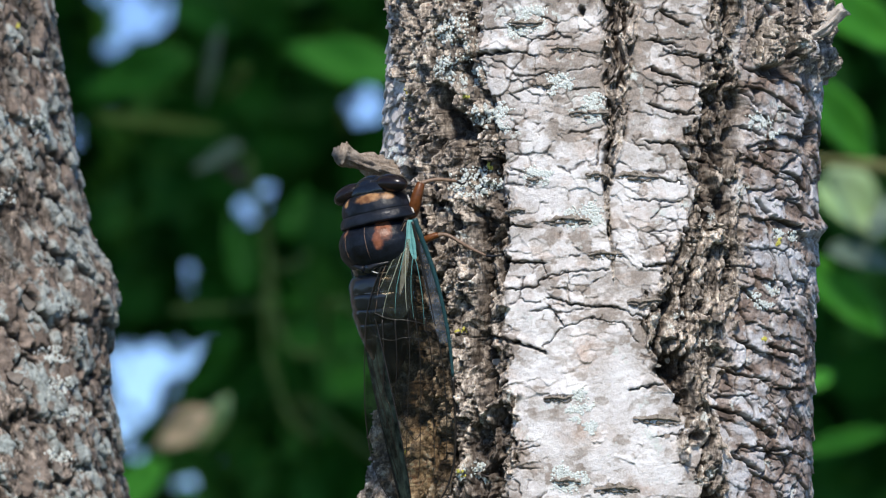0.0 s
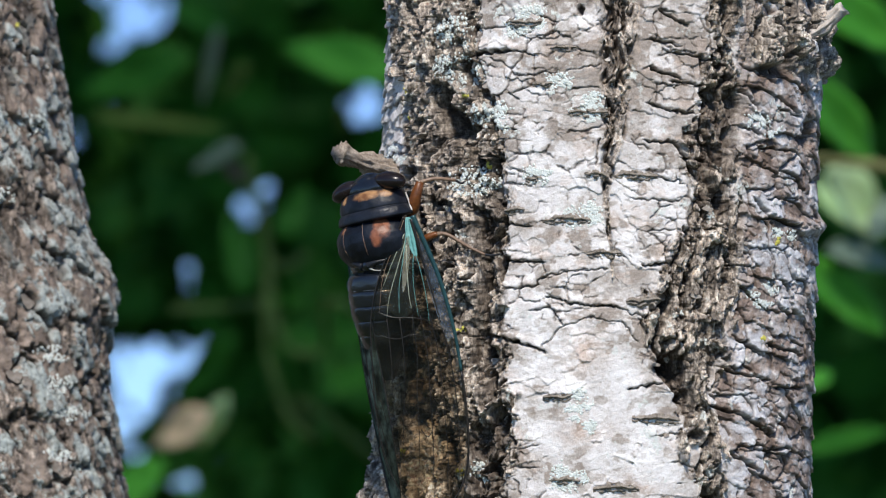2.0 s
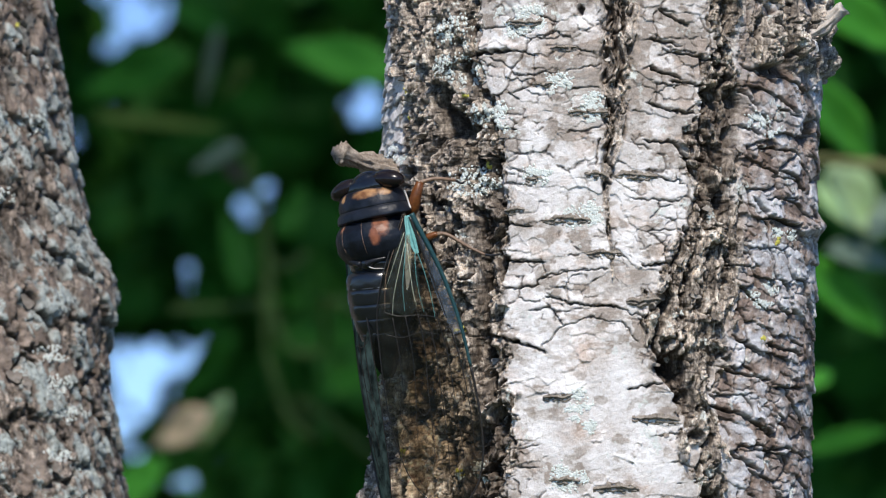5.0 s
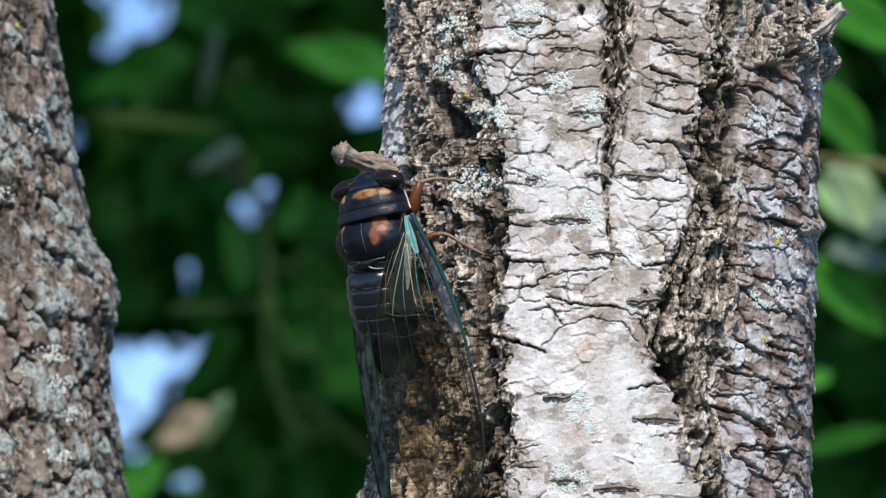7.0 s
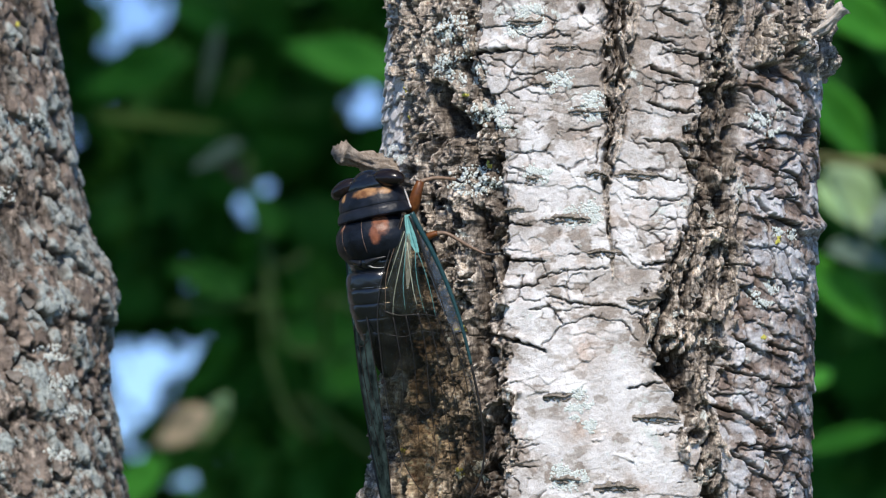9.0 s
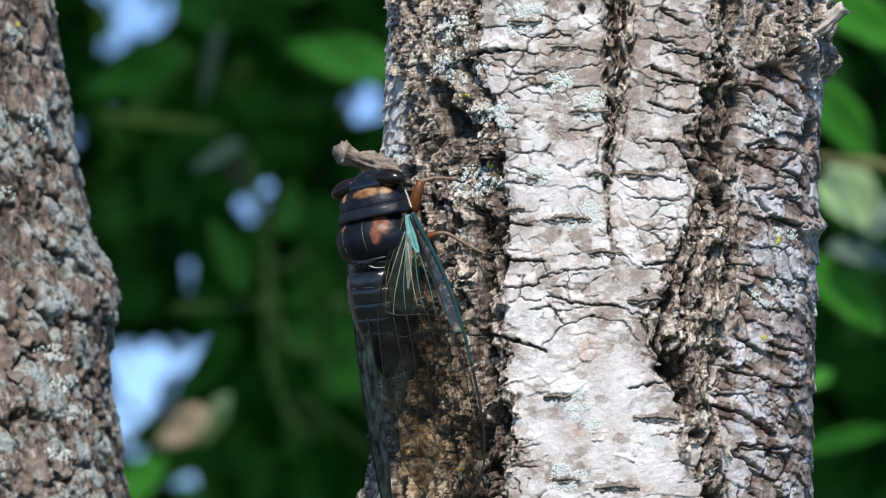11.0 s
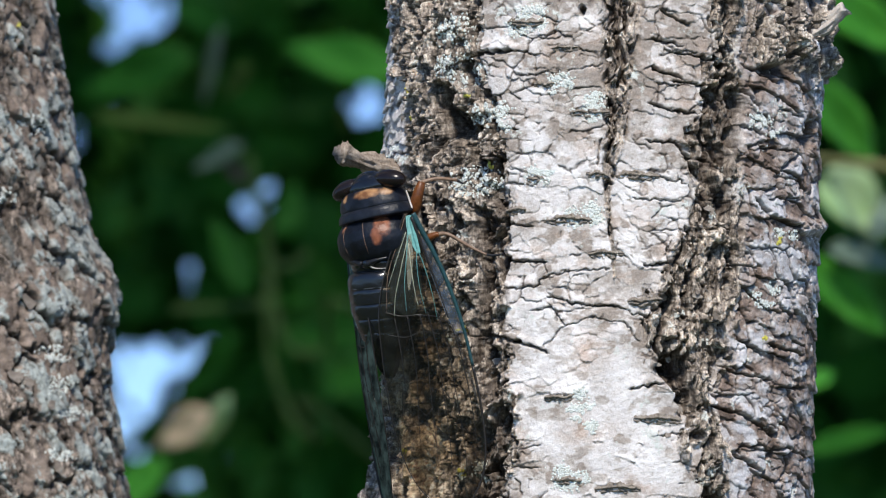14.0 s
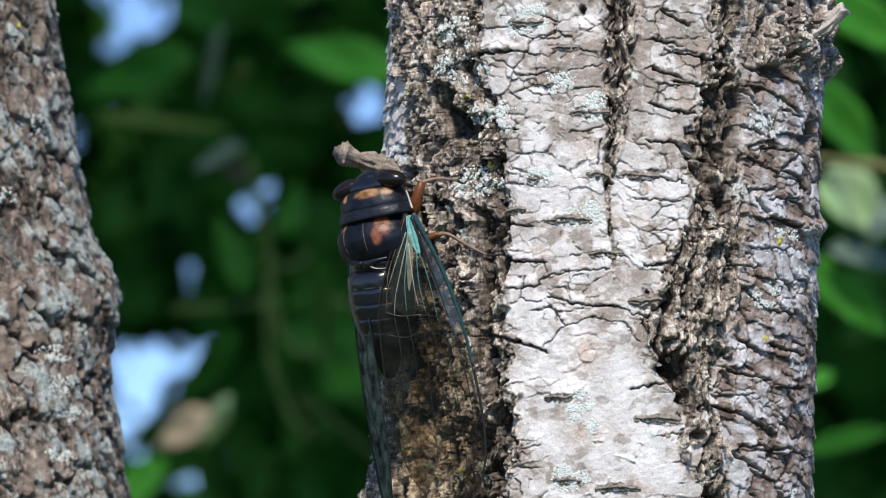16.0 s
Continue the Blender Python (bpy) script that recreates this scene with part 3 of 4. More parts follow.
    rough, crev, rnd, rnd2 = crumbs(turned * 0.7, along * 0.5, 0.6 * w1, 0.6 * w2, 200, 0.8)
    f1, f2, frnd, fx, fy = cells((turned + w1 + 1.2 * jag) / 5.6, (along + w2 + 1.2 * jag2) / 11.0, 210, 1.0, 3.0)
    g1, g2, grnd, gx, gy = cells((turned + 0.8 * jag2) / 2.8, (along + 0.8 * jag) / 5.6, 214, 1.0, 3.0)
    split = np.exp(-((f2 - f1) * 3.2 / 0.34) ** 2) * step(-0.1, 0.06, fbm(a / 7, v / 9, 2, 212))
    split = np.maximum(split, 0.3 * np.exp(-((g2 - g1) * 1.6 / 0.2) ** 2) * step(-0.05, 0.1, fbm(a / 5, v / 5, 2, 213)))
    crust = step(-0.22, 0.0, fbm(a / 9, v / 11, 3, 151) + 0.02)
    scale = 0.8 * (frnd - 0.5) + 0.6 * fy + 0.15 * (grnd - 0.5) + 0.15 * gy + 1.1 * (0.5 - np.abs(fbm(turned / 2.4, along / 9.0, 4, 161)))
    h = 0.22 * rough * crust + scale - 1.5 * split
    # Splits and crevices are darkened here as well, inner bark and shade in one.
    inner_shade = np.maximum(crev * 0.6 * crust, split * 0.9)
    h += 4.2 * np.exp(-((a - 70) / 16) ** 2 - ((v + 8) / 10) ** 2)
    tone = np.clip(0.1 + 0.45 * rnd2 + 0.5 * grnd + 0.25 * (rnd - 0.5), 0, 1)
    # lichen crusts follow the weather side
    mint = fbm(turned / 3.0, along / 5.0, 5, 171) + 0.3 * (grnd - 0.5) + 0.2 * (frnd - 0.5) - 0.38 + 0.34 * step(18, 42, a + 0.10 * v)
    mint = step(0.0, 0.06, mint) * (1 - inner_shade)
    h += 0.3 * mint
    return {"height": h, "crust": crust, "plate": 1 - crust, "inner_shade": inner_shade, "tone": tone, "shade": 0.25 + 0.5 * frnd, "stain": 0 * q, "bare": 0 * q, "mint": 0.85 * mint}


def trunk_shape(centre, radius, v):
    """Axis and radius of a trunk at height v, in mm of its own frame."""
    return centre[0] + centre[1] * v, centre[2], np.maximum(radius[0] + radius[1] * v, 8.0)


def trunk_mesh(name, relief, centre, radius, fine, front, low, high, reach):
    """A trunk as one skin: fine where the bark is seen near by, coarser round the back, above and below."""
    a0, a1 = front
    r = radius[0]
    th = np.concatenate([np.arange(a0, a1, fine / r), np.linspace(a1, a0 + math.tau, 70)[:-1]])
    up = np.concatenate([np.linspace(low, -reach, 90)[:-1], np.arange(-reach, reach, fine), np.linspace(reach, high, 90)])
    TH, V = np.meshgrid(th, up)
    cx, cy, R = trunk_shape(centre, radius, V)
    wrapped = np.where(TH > math.pi, TH - math.tau, TH)
    q = cx + R * np.sin(wrapped)
    kinds = relief(q, wrapped * r, V)
    h = kinds.pop("height")
    seam = np.clip(np.minimum(np.abs(TH - math.pi), 0.15) / 0.15, 0, 1)
    back = np.abs(wrapped) > 1.9
    h = np.where(back, h * seam, h)
    R = R + h
    co = np.stack([cx + R * np.sin(TH), cy - R * np.cos(TH), V], -1).reshape(-1, 3) * MM
    n, m = len(up), len(th)
    i = np.arange(n - 1)[:, None] * m
    j = np.arange(m)[None, :]
    k = (j + 1) % m
    quads = np.stack([i + j, i + k, i + m + k, i + m + j], -1).reshape(-1, 4)
    me = bpy.data.meshes.new(name)
    me.vertices.add(len(co))
    me.vertices.foreach_set("co", co.reshape(-1).astype(np.float32))
    me.loops.add(quads.size)
    me.loops.foreach_set("vertex_index", quads.reshape(-1).astype(np.int32))
    me.polygons.add(len(quads))
    me.polygons.foreach_set("loop_start", np.arange(0, quads.size, 4, dtype=np.int32))
    for key, arr in kinds.items():
        me.attributes.new(key, "FLOAT", "POINT").data.foreach_set("value", arr.reshape(-1).astype(np.float32))
    me.update(calc_edges=True)
    me.validate()
    SKINS[name] = (th, up, R)
    return me


SKINS = {}


def surface(name, centre, q, v):
    """The place on the front of a built trunk at q across and v up, and its outward way (mm)."""
    th, up, R = SKINS[name]
    i = min(int(np.searchsorted(up, v)), len(up) - 1)
    cx, cy = centre[0] + centre[1] * v, centre[2]
    t = math.asin(max(-0.999, min(0.999, (q - cx) / float(np.median(R[i])))))
    j = min(int(np.searchsorted(th, t)), len(th) - 1)
    out = Vector((math.sin(t), -math.cos(t), 0))
    return Vector((cx, cy, v)) + out * float(R[i, j]), out


# ---- ground ----
def make_ground():
    bm = bmesh.new()
    bmesh.ops.create_grid(bm, x_segments=60, y_segments=60, size=1.0)
    for v in bm.verts:
        r = max(abs(v.co.x), abs(v.co.y))
        v.co *= 6 + 900 * r ** 4
        v.co.z = 0.06 * noise.noise(v.co * 0.4)
    ob = part("ground", bm, GROUND, None)
    tagged(ob, "rough green ground under the trees", "ground", kind="structure")


make_ground()

# ---- the pale tree ----
PALE_CENTRE, PALE_RADIUS = (27.7, 0.036, 20.0), (39.5, -0.012)
pale_tree = empty("tree", F.copy(), "tree trunk with pale peeling bark, furrows and lichen", "tree")
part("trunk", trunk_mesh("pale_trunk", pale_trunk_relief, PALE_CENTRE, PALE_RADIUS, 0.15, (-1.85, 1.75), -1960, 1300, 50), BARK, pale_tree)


def on_pale(q, v):
    return surface("pale_trunk", PALE_CENTRE, q, v)


# ---- the grey tree ----
GREY_CENTRE, GREY_RADIUS = (-115.5, -0.145, 100.0), (47.0, -0.006)
grey_tree = empty("tree", F.copy(), "leaning grey-brown tree trunk with mint lichen", "tree")
part("trunk", trunk_mesh("grey_trunk", grey_trunk_relief, GREY_CENTRE, GREY_RADIUS, 0.32, (-0.4, 1.9), -2100, 1300, 58), BARK_GREY, grey_tree)

# ---- pieces of bark on the pale tree ----
def flake_mesh(rng, w, h):
    """A ragged chip of bark, curled, thicker in the middle; its face looks along -y, its lower edge stands off."""
    bm = bmesh.new()
    n = 8
    front, back = [], []
    for k in range(n):
        t = math.tau * (k + rng.uniform(-0.3, 0.3)) / n
        r = rng.uniform(0.55, 1.2)
        x, z = w * 0.5 * r * math.copysign(abs(math.cos(t)) ** 0.85, math.cos(t)), h * 0.5 * r * math.copysign(abs(math.sin(t)) ** 0.85, math.sin(t))
        lift = -0.16 * (0.5 - z / h) * h - 0.015 * x * x
        front.append(bm.verts.new(Vector((x, lift - 0.10, z)) * MM))
        back.append(bm.verts.new(Vector((x * 0.96, lift + 0.14, z * 0.96)) * MM))
    c = bm.verts.new(Vector((0, -0.08 * h - 0.10 - rng.uniform(-0.05, 0.08), 0)) * MM)
    for k in range(n):
        j = (k + 1) % n
        bm.faces.new((c, front[k], front[j]))
        bm.faces.new((front[k], back[k], back[j], front[j]))
    bm.faces.new(back[::-1])
    bmesh.ops.recalc_face_normals(bm, faces=bm.faces)
    me = bpy.data.meshes.new("bark_flake")
    bm.to_mesh(me)
    bm.free()
    return me


def seat(place, out, sink=0.0, roll=0.0, tip=0.0):
    """The pose of a piece that lies on bark: its -y looks outward."""
    y = -out
    x = y.cross(Vector((0, 0, 1))).normalized()
    z = x.cross(y)
    m = Matrix((x, y, z)).transposed().to_4x4()
    return Matrix.Translation((place - out * sink) * MM) @ m @ pose(0, 0, 0, tip, roll, 0)


def make_flakes():
    rng = random.Random(21)
    pale, brown = [], []
    for k in range(14):
        for store, material in ((pale, FLAKE), (brown, FLAKE_BROWN)):
            me = flake_mesh(rng, rng.uniform(1.0, 2.6), rng.uniform(0.7, 1.6))
            me.materials.append(material)
            store.append(me)
    done = 0
    while done < 130:
        q, v = rng.uniform(-9, 65), rng.uniform(-47, 47)
        smooth = 11 < q < 36 + 8 * (v > 0)
        if smooth and rng.random() > 0.03:
            continue
        if q < 9 and rng.random() > 0.55 or q > 50 and rng.random() > 0.4:
            continue
        place, out = on_pale(q, v)
        kind = pale if (smooth or rng.random() < 0.07) else brown
        ob = part("bark_flake", kind[rng.randrange(len(kind))], None, pale_tree, smooth=False)
        tip = rng.uniform(-14, 16)
        roll = rng.gauss(14 if q > 45 else 0, 9 if q > 8 else 40)
        ob.matrix_local = seat(place, out, 0.22, roll, tip)
        done += 1


make_flakes()


def make_lenticel(q, v, half):
    """A cork lip: two swollen rims round a sunken slit."""
    bm = bmesh.new()
    n, m = 44, 18
    rows = []
    for i in range(n + 1):
        u = -1 + 2 * i / n
        w = math.sqrt(max(0.0, 1 - u * u)) ** 0.8
        row = []
        for j in range(m + 1):
            t = -1 + 2 * j / m
            x = u * half
            z = t * w * (0.60 + 0.12 * half) * (1 + 0.35 * noise.noise(Vector((u * 4.0, q, v + t))))
            z += 0.45 * noise.noise(Vector((u * 1.7, q, v)))
            rim = (0.95 * math.exp(-((t - 0.1) / 0.6) ** 2) - 0.75 * math.exp(-((t + 0.05) / 0.2) ** 2)) * w
            jag = 0.6 * noise.noise(Vector((x * 1.3 + q, z * 2.2, v))) * w + 0.42 * noise.noise(Vector((x * 3.1, z * 3.4, q))) * w
            row.append(bm.verts.new(Vector((x, -(rim + jag) + 0.15 + 0.5 * (abs(t) > 0.99 or abs(u) > 0.99), z)) * MM))
        rows.append(row)
    for r0, r1 in zip(rows, rows[1:]):
        for j in range(m):
            bm.faces.new((r0[j], r1[j], r1[j + 1], r0[j + 1]))
    bmesh.ops.remove_doubles(bm, verts=bm.verts, dist=1e-6)
    bmesh.ops.recalc_face_normals(bm, faces=bm.faces)
    ob = part("lenticel", bm, LENTICEL, pale_tree)
    place, out = on_pale(q, v)
    ob.matrix_local = seat(place, out, 0.05, 0, 0)


for lq, lv, lh in ((14.0, 39.4, 3.6), (25.2, 23.6, 3.6), (21.5, 5.0, 4.4), (20.1, -25.9, 2.9), (37.1, -29.7, 4.6), (30.1, -41.7, 4.2),
                   (21.6, -40.4, 3.0), (33.6, 12.6, 4.0), (16.0, 12.0, 2.0), (28.0, -0.8, 3.2), (12.5, 6.7, 2.0), (26.5, 13.0, 2.0),
                   (34.8, -9.2, 3.2), (21.0, 34.9, 2.6), (17.5, 28.6, 2.2)):
    make_lenticel(lq, lv, lh)


def make_stubs():
    """Two dead twig stubs that stick out of the trunk."""
    pts = spline([(-6.0, 9, 12.6), (-11.0, 5, 14.4), (-14.5, 2, 15.6), (-18.3, -1, 17.2)], 8)
    n = len(pts)
    rad = [2.2 - 1.1 * (i / n) + 0.8 * math.exp(-((i - n * 0.95) / 3.0) ** 2) for i in range(n)]
    bm = tube(pts, rad, 40, 0.35, 0.5)
    part("twig_stub", bm, TWIG, pale_tree, "broken dry twig stub")
    pts = spline([(60, 8, 36.5), (64.5, 6, 38.2), (68.0, 5, 40.0), (71.0, 4, 42.8)], 8)
    rad = [2.3 - 1.5 * (i / len(pts)) + 0.45 * math.exp(-((i - len(pts) * 0.95) / 2.0) ** 2) for i in range(len(pts))]
    part("twig_stub", tube(pts, rad, 40, 0.35, 0.45), TWIG_PALE, pale_tree, "short pale broken twig stub")


make_stubs()


def make_lichen(rng, q, v, radius, count, material, label, category, ground=on_pale):
    """A crust of small ragged lobes that clings to the bark."""
    side, verts, faces = 7, [], []
    clumps = [(radius * math.sqrt(rng.random()), rng.uniform(0, math.tau)) for _ in range(max(3, count // 7))]
    for _ in range(count * 4):
        r, t = clumps[rng.randrange(len(clumps))]
        dq, dv = r * math.cos(t) + rng.gauss(0, 0.22 * radius), 0.8 * r * math.sin(t) + rng.gauss(0, 0.16 * radius)
        place, out = ground(q + dq, v + dv)
        size = rng.uniform(0.13, 0.38)
        m = F @ seat(place, out, -0.03, rng.uniform(0, 180), rng.uniform(-18, 18))
        n = len(verts)
        verts.append(m @ Vector((0, -rng.uniform(0.07, 0.13) * MM, 0)))
        for ring, (grow, up) in enumerate(((0.6, -0.07), (1.0, 0.05))):
            for k in range(side):
                w = math.tau * (k + rng.uniform(-0.3, 0.3)) / side
                d = size * grow * rng.uniform(0.6, 1.25)
                verts.append(m @ Vector((d * math.cos(w) * MM, (up + rng.uniform(-0.04, 0.04)) * MM, d * math.sin(w) * MM)))
        for k in range(side):
            j = (k + 1) % side
            faces.append((n, n + 1 + k, n + 1 + j))
            faces.append((n + 1 + k, n + 1 + side + k, n + 1 + side + j, n + 1 + j))
    bm = bpy.data.meshes.new("lichen")
    bm.from_pydata(verts, [], faces)
    bm.update()
    ob = part("lichen", bm, material, None, smooth=False)
    tagged(ob, label, category, "lichen on the bark")


lrng = random.Random(5)
for lq, lv, lr, ln in ((14.0, 39.8, 3.2, 90), (3.2, 31.5, 3.4, 150), (8.5, 22.6, 3.0, 120), (5.4, 11.6, 3.0, 190), (25.4, 24.6, 2.8, 70),
                       (24.5, 6.2, 3.0, 70), (21.6, -39.6, 3.0, 80), (56.5, 22.0, 2.6, 60), (56.0, -8.0, 2.4, 50), (19.5, 28.6, 2.2, 50),
                       (16.0, 13.0, 2.2, 50), (-8.0, 16.8, 2.0, 40), (23.5, -26.5, 2.4, 50), (24.0, -30.8, 2.0, 36), (4.5, -39.0, 2.0, 40),
                       (2.6, 38.0, 3.2, 120), (60.0, 2.5, 2.0, 36)):
    make_lichen(lrng, lq, lv, lr, ln, LICHEN, "pale mint crust of lichen clinging to bark", "lichen")
for lq, lv, lr, ln in ((-5.7, 28.2, 0.8, 12), (-6.4, 23.4, 0.6, 9), (7.1, 14.7, 0.9, 30), (4.6, 27.0, 0.6, 8), (2.2, 23.8, 0.8, 10),
                       (-7.0, -35.9, 0.7, 10), (3.2, -38.8, 0.7, 10), (59.0, 1.4, 0.7, 8), (3.0, -14.0, 0.5, 6), (56.0, -15.4, 0.6, 8)):
    make_lichen(lrng, lq, lv, lr, ln, YELLOW, "small yellow lichen spot on the bark", "lichen")

# ---- the cicada ----
cicada = empty("cicada", F @ pose(-0.0114, -0.0105, 0.0016, 0, -5, 0) @ pose(0, 0, 0, 0, 0, -33),
               "dark cicada with rust markings and clear wings clinging to bark", "insect")


def lathe(rows, turn, at, pivot, seg=64):
    """A closed body of oval sections: rows of height and half widths across and deep, turned about a pivot height (mm)."""
    bm = bmesh.new()
    rot = Matrix.Translation((0, 0, pivot)) @ pose(0, 0, 0, *turn) @ Matrix.Translation((0, 0, -pivot))
    rings = []
    for z, rx, ry in spline(rows, 4):
        ring = []
        for k in range(seg):
            t = math.tau * k / seg
            p = Vector((math.sin(t) * rx, -math.cos(t) * ry, z))
            p += Vector((math.sin(t), -math.cos(t), 0)) * 0.12 * noise.noise(p * 0.8)
            ring.append(bm.verts.new((rot @ p + Vector(at)) * MM))
        rings.append(ring)
    for r0, r1 in zip(rings, rings[1:]):
        for k in range(seg):
            bm.faces.new((r0[k], r1[k], r1[(k + 1) % seg], r0[(k + 1) % seg]))
    bm.faces.new(rings[0])
    bm.faces.new(rings[-1][::-1])
    bmesh.ops.recalc_face_normals(bm, faces=bm.faces)
    return bm


def marked(bm, size, at, turn, marks):
    """Gives an ellipsoid's mesh soft marks: centre and half width in degrees round it and up it."""
    layer = bm.verts.layers.float.new("mark")
    back = pose(0, 0, 0, *turn).inverted()
    for v in bm.verts:
        p = back @ (v.co / MM - Vector(at))
        d = Vector((p.x / size[0], p.y / size[1], p.z / size[2])).normalized()
        lon, lat = math.degrees(math.atan2(d.x, -d.y)), math.degrees(math.asin(max(-1, min(1, d.z))))
        best = 0.0
        for lo, wo, la, wa in marks:
            r = math.hypot((lon - lo) / wo, (lat - la) / wa)
            best = max(best, max(0.0, min(1.0, 1.45 - r)))
        v[layer] = best * 0.75
    return bm


def make_body():
    tilt = (0, -7, 0)
    head = part("head", blob((5.6, 3.4, 2.7), (0, -0.6, 9.2), tilt, 0.25), BLACK, cicada)
    part("brow", blob((2.8, 2.4, 1.9), (-0.2, -1.2, 10.3), tilt, 0.2, 20, 12), BLACK, head)
    for sx in (-1, 1):
        up = 0.65 * sx
        part("eye", blob((3.1, 1.9, 1.65), (4.6 * sx, -1.9, 9.8 + up), (0, -7 + 14 * sx, 0), 0.0, 24, 16), EYE, head, "glossy dark brown eye")
    shield = [(9.2, 3.3, 2.4), (8.8, 5.1, 3.7), (8.1, 5.95, 4.4), (7.2, 6.3, 4.75), (6.3, 6.5, 4.95), (5.75, 6.55, 5.0), (5.55, 6.5, 4.95), (5.35, 6.75, 5.15),
              (4.9, 7.0, 5.4), (4.4, 7.15, 5.5), (4.0, 7.2, 5.55), (3.7, 7.1, 5.5), (3.5, 6.4, 5.1)]
    size, at = (6.5, 5.1, 3.4), (0, -0.6, 6.2)
    collar = part("pronotum", marked(lathe(shield, tilt, (0, -0.55, 0), 6.0), size, at, tilt, [(16, 28, 33, 16), (54, 15, 28, 12), (-38, 8, 30, 13)]), SHELL_TAN, cicada, "black shield with tan orange patches")
    part("rim", tube(spline([(6.2, 0.3, 8.2), (6.6, 0.3, 7.1), (7.0, 0.2, 5.9), (7.4, 0.0, 5.0)]), [0.17] * 19, 6), PALE_RIM, collar, "pale whitish edge")

    size, at, turn = (7.35, 5.9, 5.5), (-0.1, -0.7, 0.0), (0, -3, 0)
    back = part("mesonotum", marked(blob(size, at, turn, 0.15, 72, 48), size, at, turn, [(40, 15, 30, 26), (28, 8, 6, 18), (-34, 6, 34, 16)]), SHELL_RUST, cicada, "glossy black back with rusty orange patches")
    for lo in (4, -34):
        line = []
        for k in range(9):
            la = radians(48 - 9 * k)
            l2 = radians(lo + 1.2 * k)
            line.append(Vector((math.sin(l2) * math.cos(la) * 7.36 - 0.1, -math.cos(l2) * math.cos(la) * 5.93 - 0.7, math.sin(la) * 5.5)))
        part("furrow_line", tube(line, [0.03 + 0.02 * math.sin(k * 0.4) for k in range(9)], 5), LEG, back)
    hem = []
    for k in range(15):
        lo, la = radians(-58 + 6.2 * k), radians(-50 - 3.0 * math.sin(k * 1.1))
        hem.append(Vector((math.sin(lo) * math.cos(la) * 7.4 - 0.1, -math.cos(lo) * math.cos(la) * 5.95 - 0.7, math.sin(la) * 5.5)))
    part("hem", tube(hem, [0.07 + 0.05 * math.sin(k * 2.1) ** 2 for k in range(15)], 6), TAN, back, "thin tan hind edge")
    cross = part("cross_ridge", blob((1.7, 0.9, 1.1), (0.1, -4.6, -4.0), (0, 0, 0), 0.3, 18, 12), BLACK, cicada)
    for sx in (-1, 1):
        part("ridge_arm", tube(spline([(0.6 * sx, -5.2, -4.0), (2.2 * sx, -4.9, -3.5), (4.0 * sx, -4.0, -3.2)]), [0.6 - 0.03 * k for k in range(13)], 8), BLACK_DULL, cross)
        # The right hind arm is pale: its edge and a painted glint together.
        part("ridge_arm", tube(spline([(0.5 * sx, -5.2, -4.2), (1.9 * sx, -4.9, -4.9), (3.6 * sx, -4.0, -5.0)]), [0.15 - 0.009 * k for k in range(13)], 8), PALE_RIM if sx > 0 else BLACK, cross)
    part("metathorax", blob((5.6, 4.3, 3.0), (0, -0.4, -4.2), (0, 0, 0), 0.2), BLACK, cicada)

    radii = (5.9, 6.15, 6.0, 5.5, 4.7, 3.6, 2.3, 0.9)
    abdomen = part("abdomen", blob((3.0, 2.6, 8.0), (-0.4, 0.0, -13.0), (0, 0, 0), 0.1), BLACK_DULL, cicada)
    for k, (r, below) in enumerate(zip(radii, radii[1:])):
        z = -7.0 - 2.65 * k
        rows = [(z + up, wide * (r + (below - r) * (1.3 - up) / 2.65), 0.92 * wide * (r + (below - r) * (1.3 - up) / 2.65))
                for up, wide in ((1.9, 0.86), (1.5, 0.94), (0.9, 0.985), (0.0, 1.0), (-0.9, 0.995), (-1.15, 0.98), (-1.32, 0.95), (-1.38, 0.86))]
        seg = part("abdomen_segment", lathe(rows, (4, 0, 0), (-0.4, 0, 0), z, 48), BLACK, abdomen)
        low = 0.965 * (r + (below - r) * 0.97)
        ring = [Vector((math.sin(t) * low - 0.4, -math.cos(t) * low * 0.92, z - 1.24 - 0.05 * math.cos(t))) for t in [radians(-72 + 7.2 * i) for i in range(21)]]
        # A thin line that paints the highlight on the segment's hind edge.
        if k < 5:
            part("segment_sheen", tube(ring, [0.03 + 0.05 * math.sin(math.pi * i / 20) for i in range(21)], 5), RIM_SHEEN, seg, "painted bluish highlight along the hind edge")


make_body()


# wing outline: distance from the root, then the inner and the outer edge, in mm
WING_S = [0, 3, 7, 12, 17, 22, 28, 35, 42, 47, 50.5, 52.4]
WING_IN = [-0.9, -2.6, -4.9, -7.2, -8.6, -9.1, -9.5, -9.6, -8.8, -7.2, -4.6, -1.6]
WING_OUT = [0.7, 1.6, 2.9, 4.2, 5.1, 5.7, 6.0, 6.1, 5.6, 4.2, 1.8, -0.6]


def wing_point(s, f, side, lift=0.0):
    """A place on a wing: s mm from its root, f from the inward (0) to the outer edge (1)."""
    a, b = np.interp(s, WING_S, WING_IN), np.interp(s, WING_S, WING_OUT)
    arch = -1.3 * math.sin(math.pi * min(max(f, 0), 1)) * math.sin(math.pi * min(s / 54, 1)) + 0.35 * math.sin(f * 9.0) * min(s / 20, 1) * 0.4
    return Vector((side * (a + (b - a) * f), arch - lift + 0.02 * s, -s))


def make_wing(side):
    wing = part("forewing", membrane(side), MEMBRANE, cicada, "clear smoky wing with dark veins")

    def vein(points, r0, r1, material, name="vein", label=""):
        ps = spline([wing_point(s, f, side, 0.03) for s, f in points], 5)
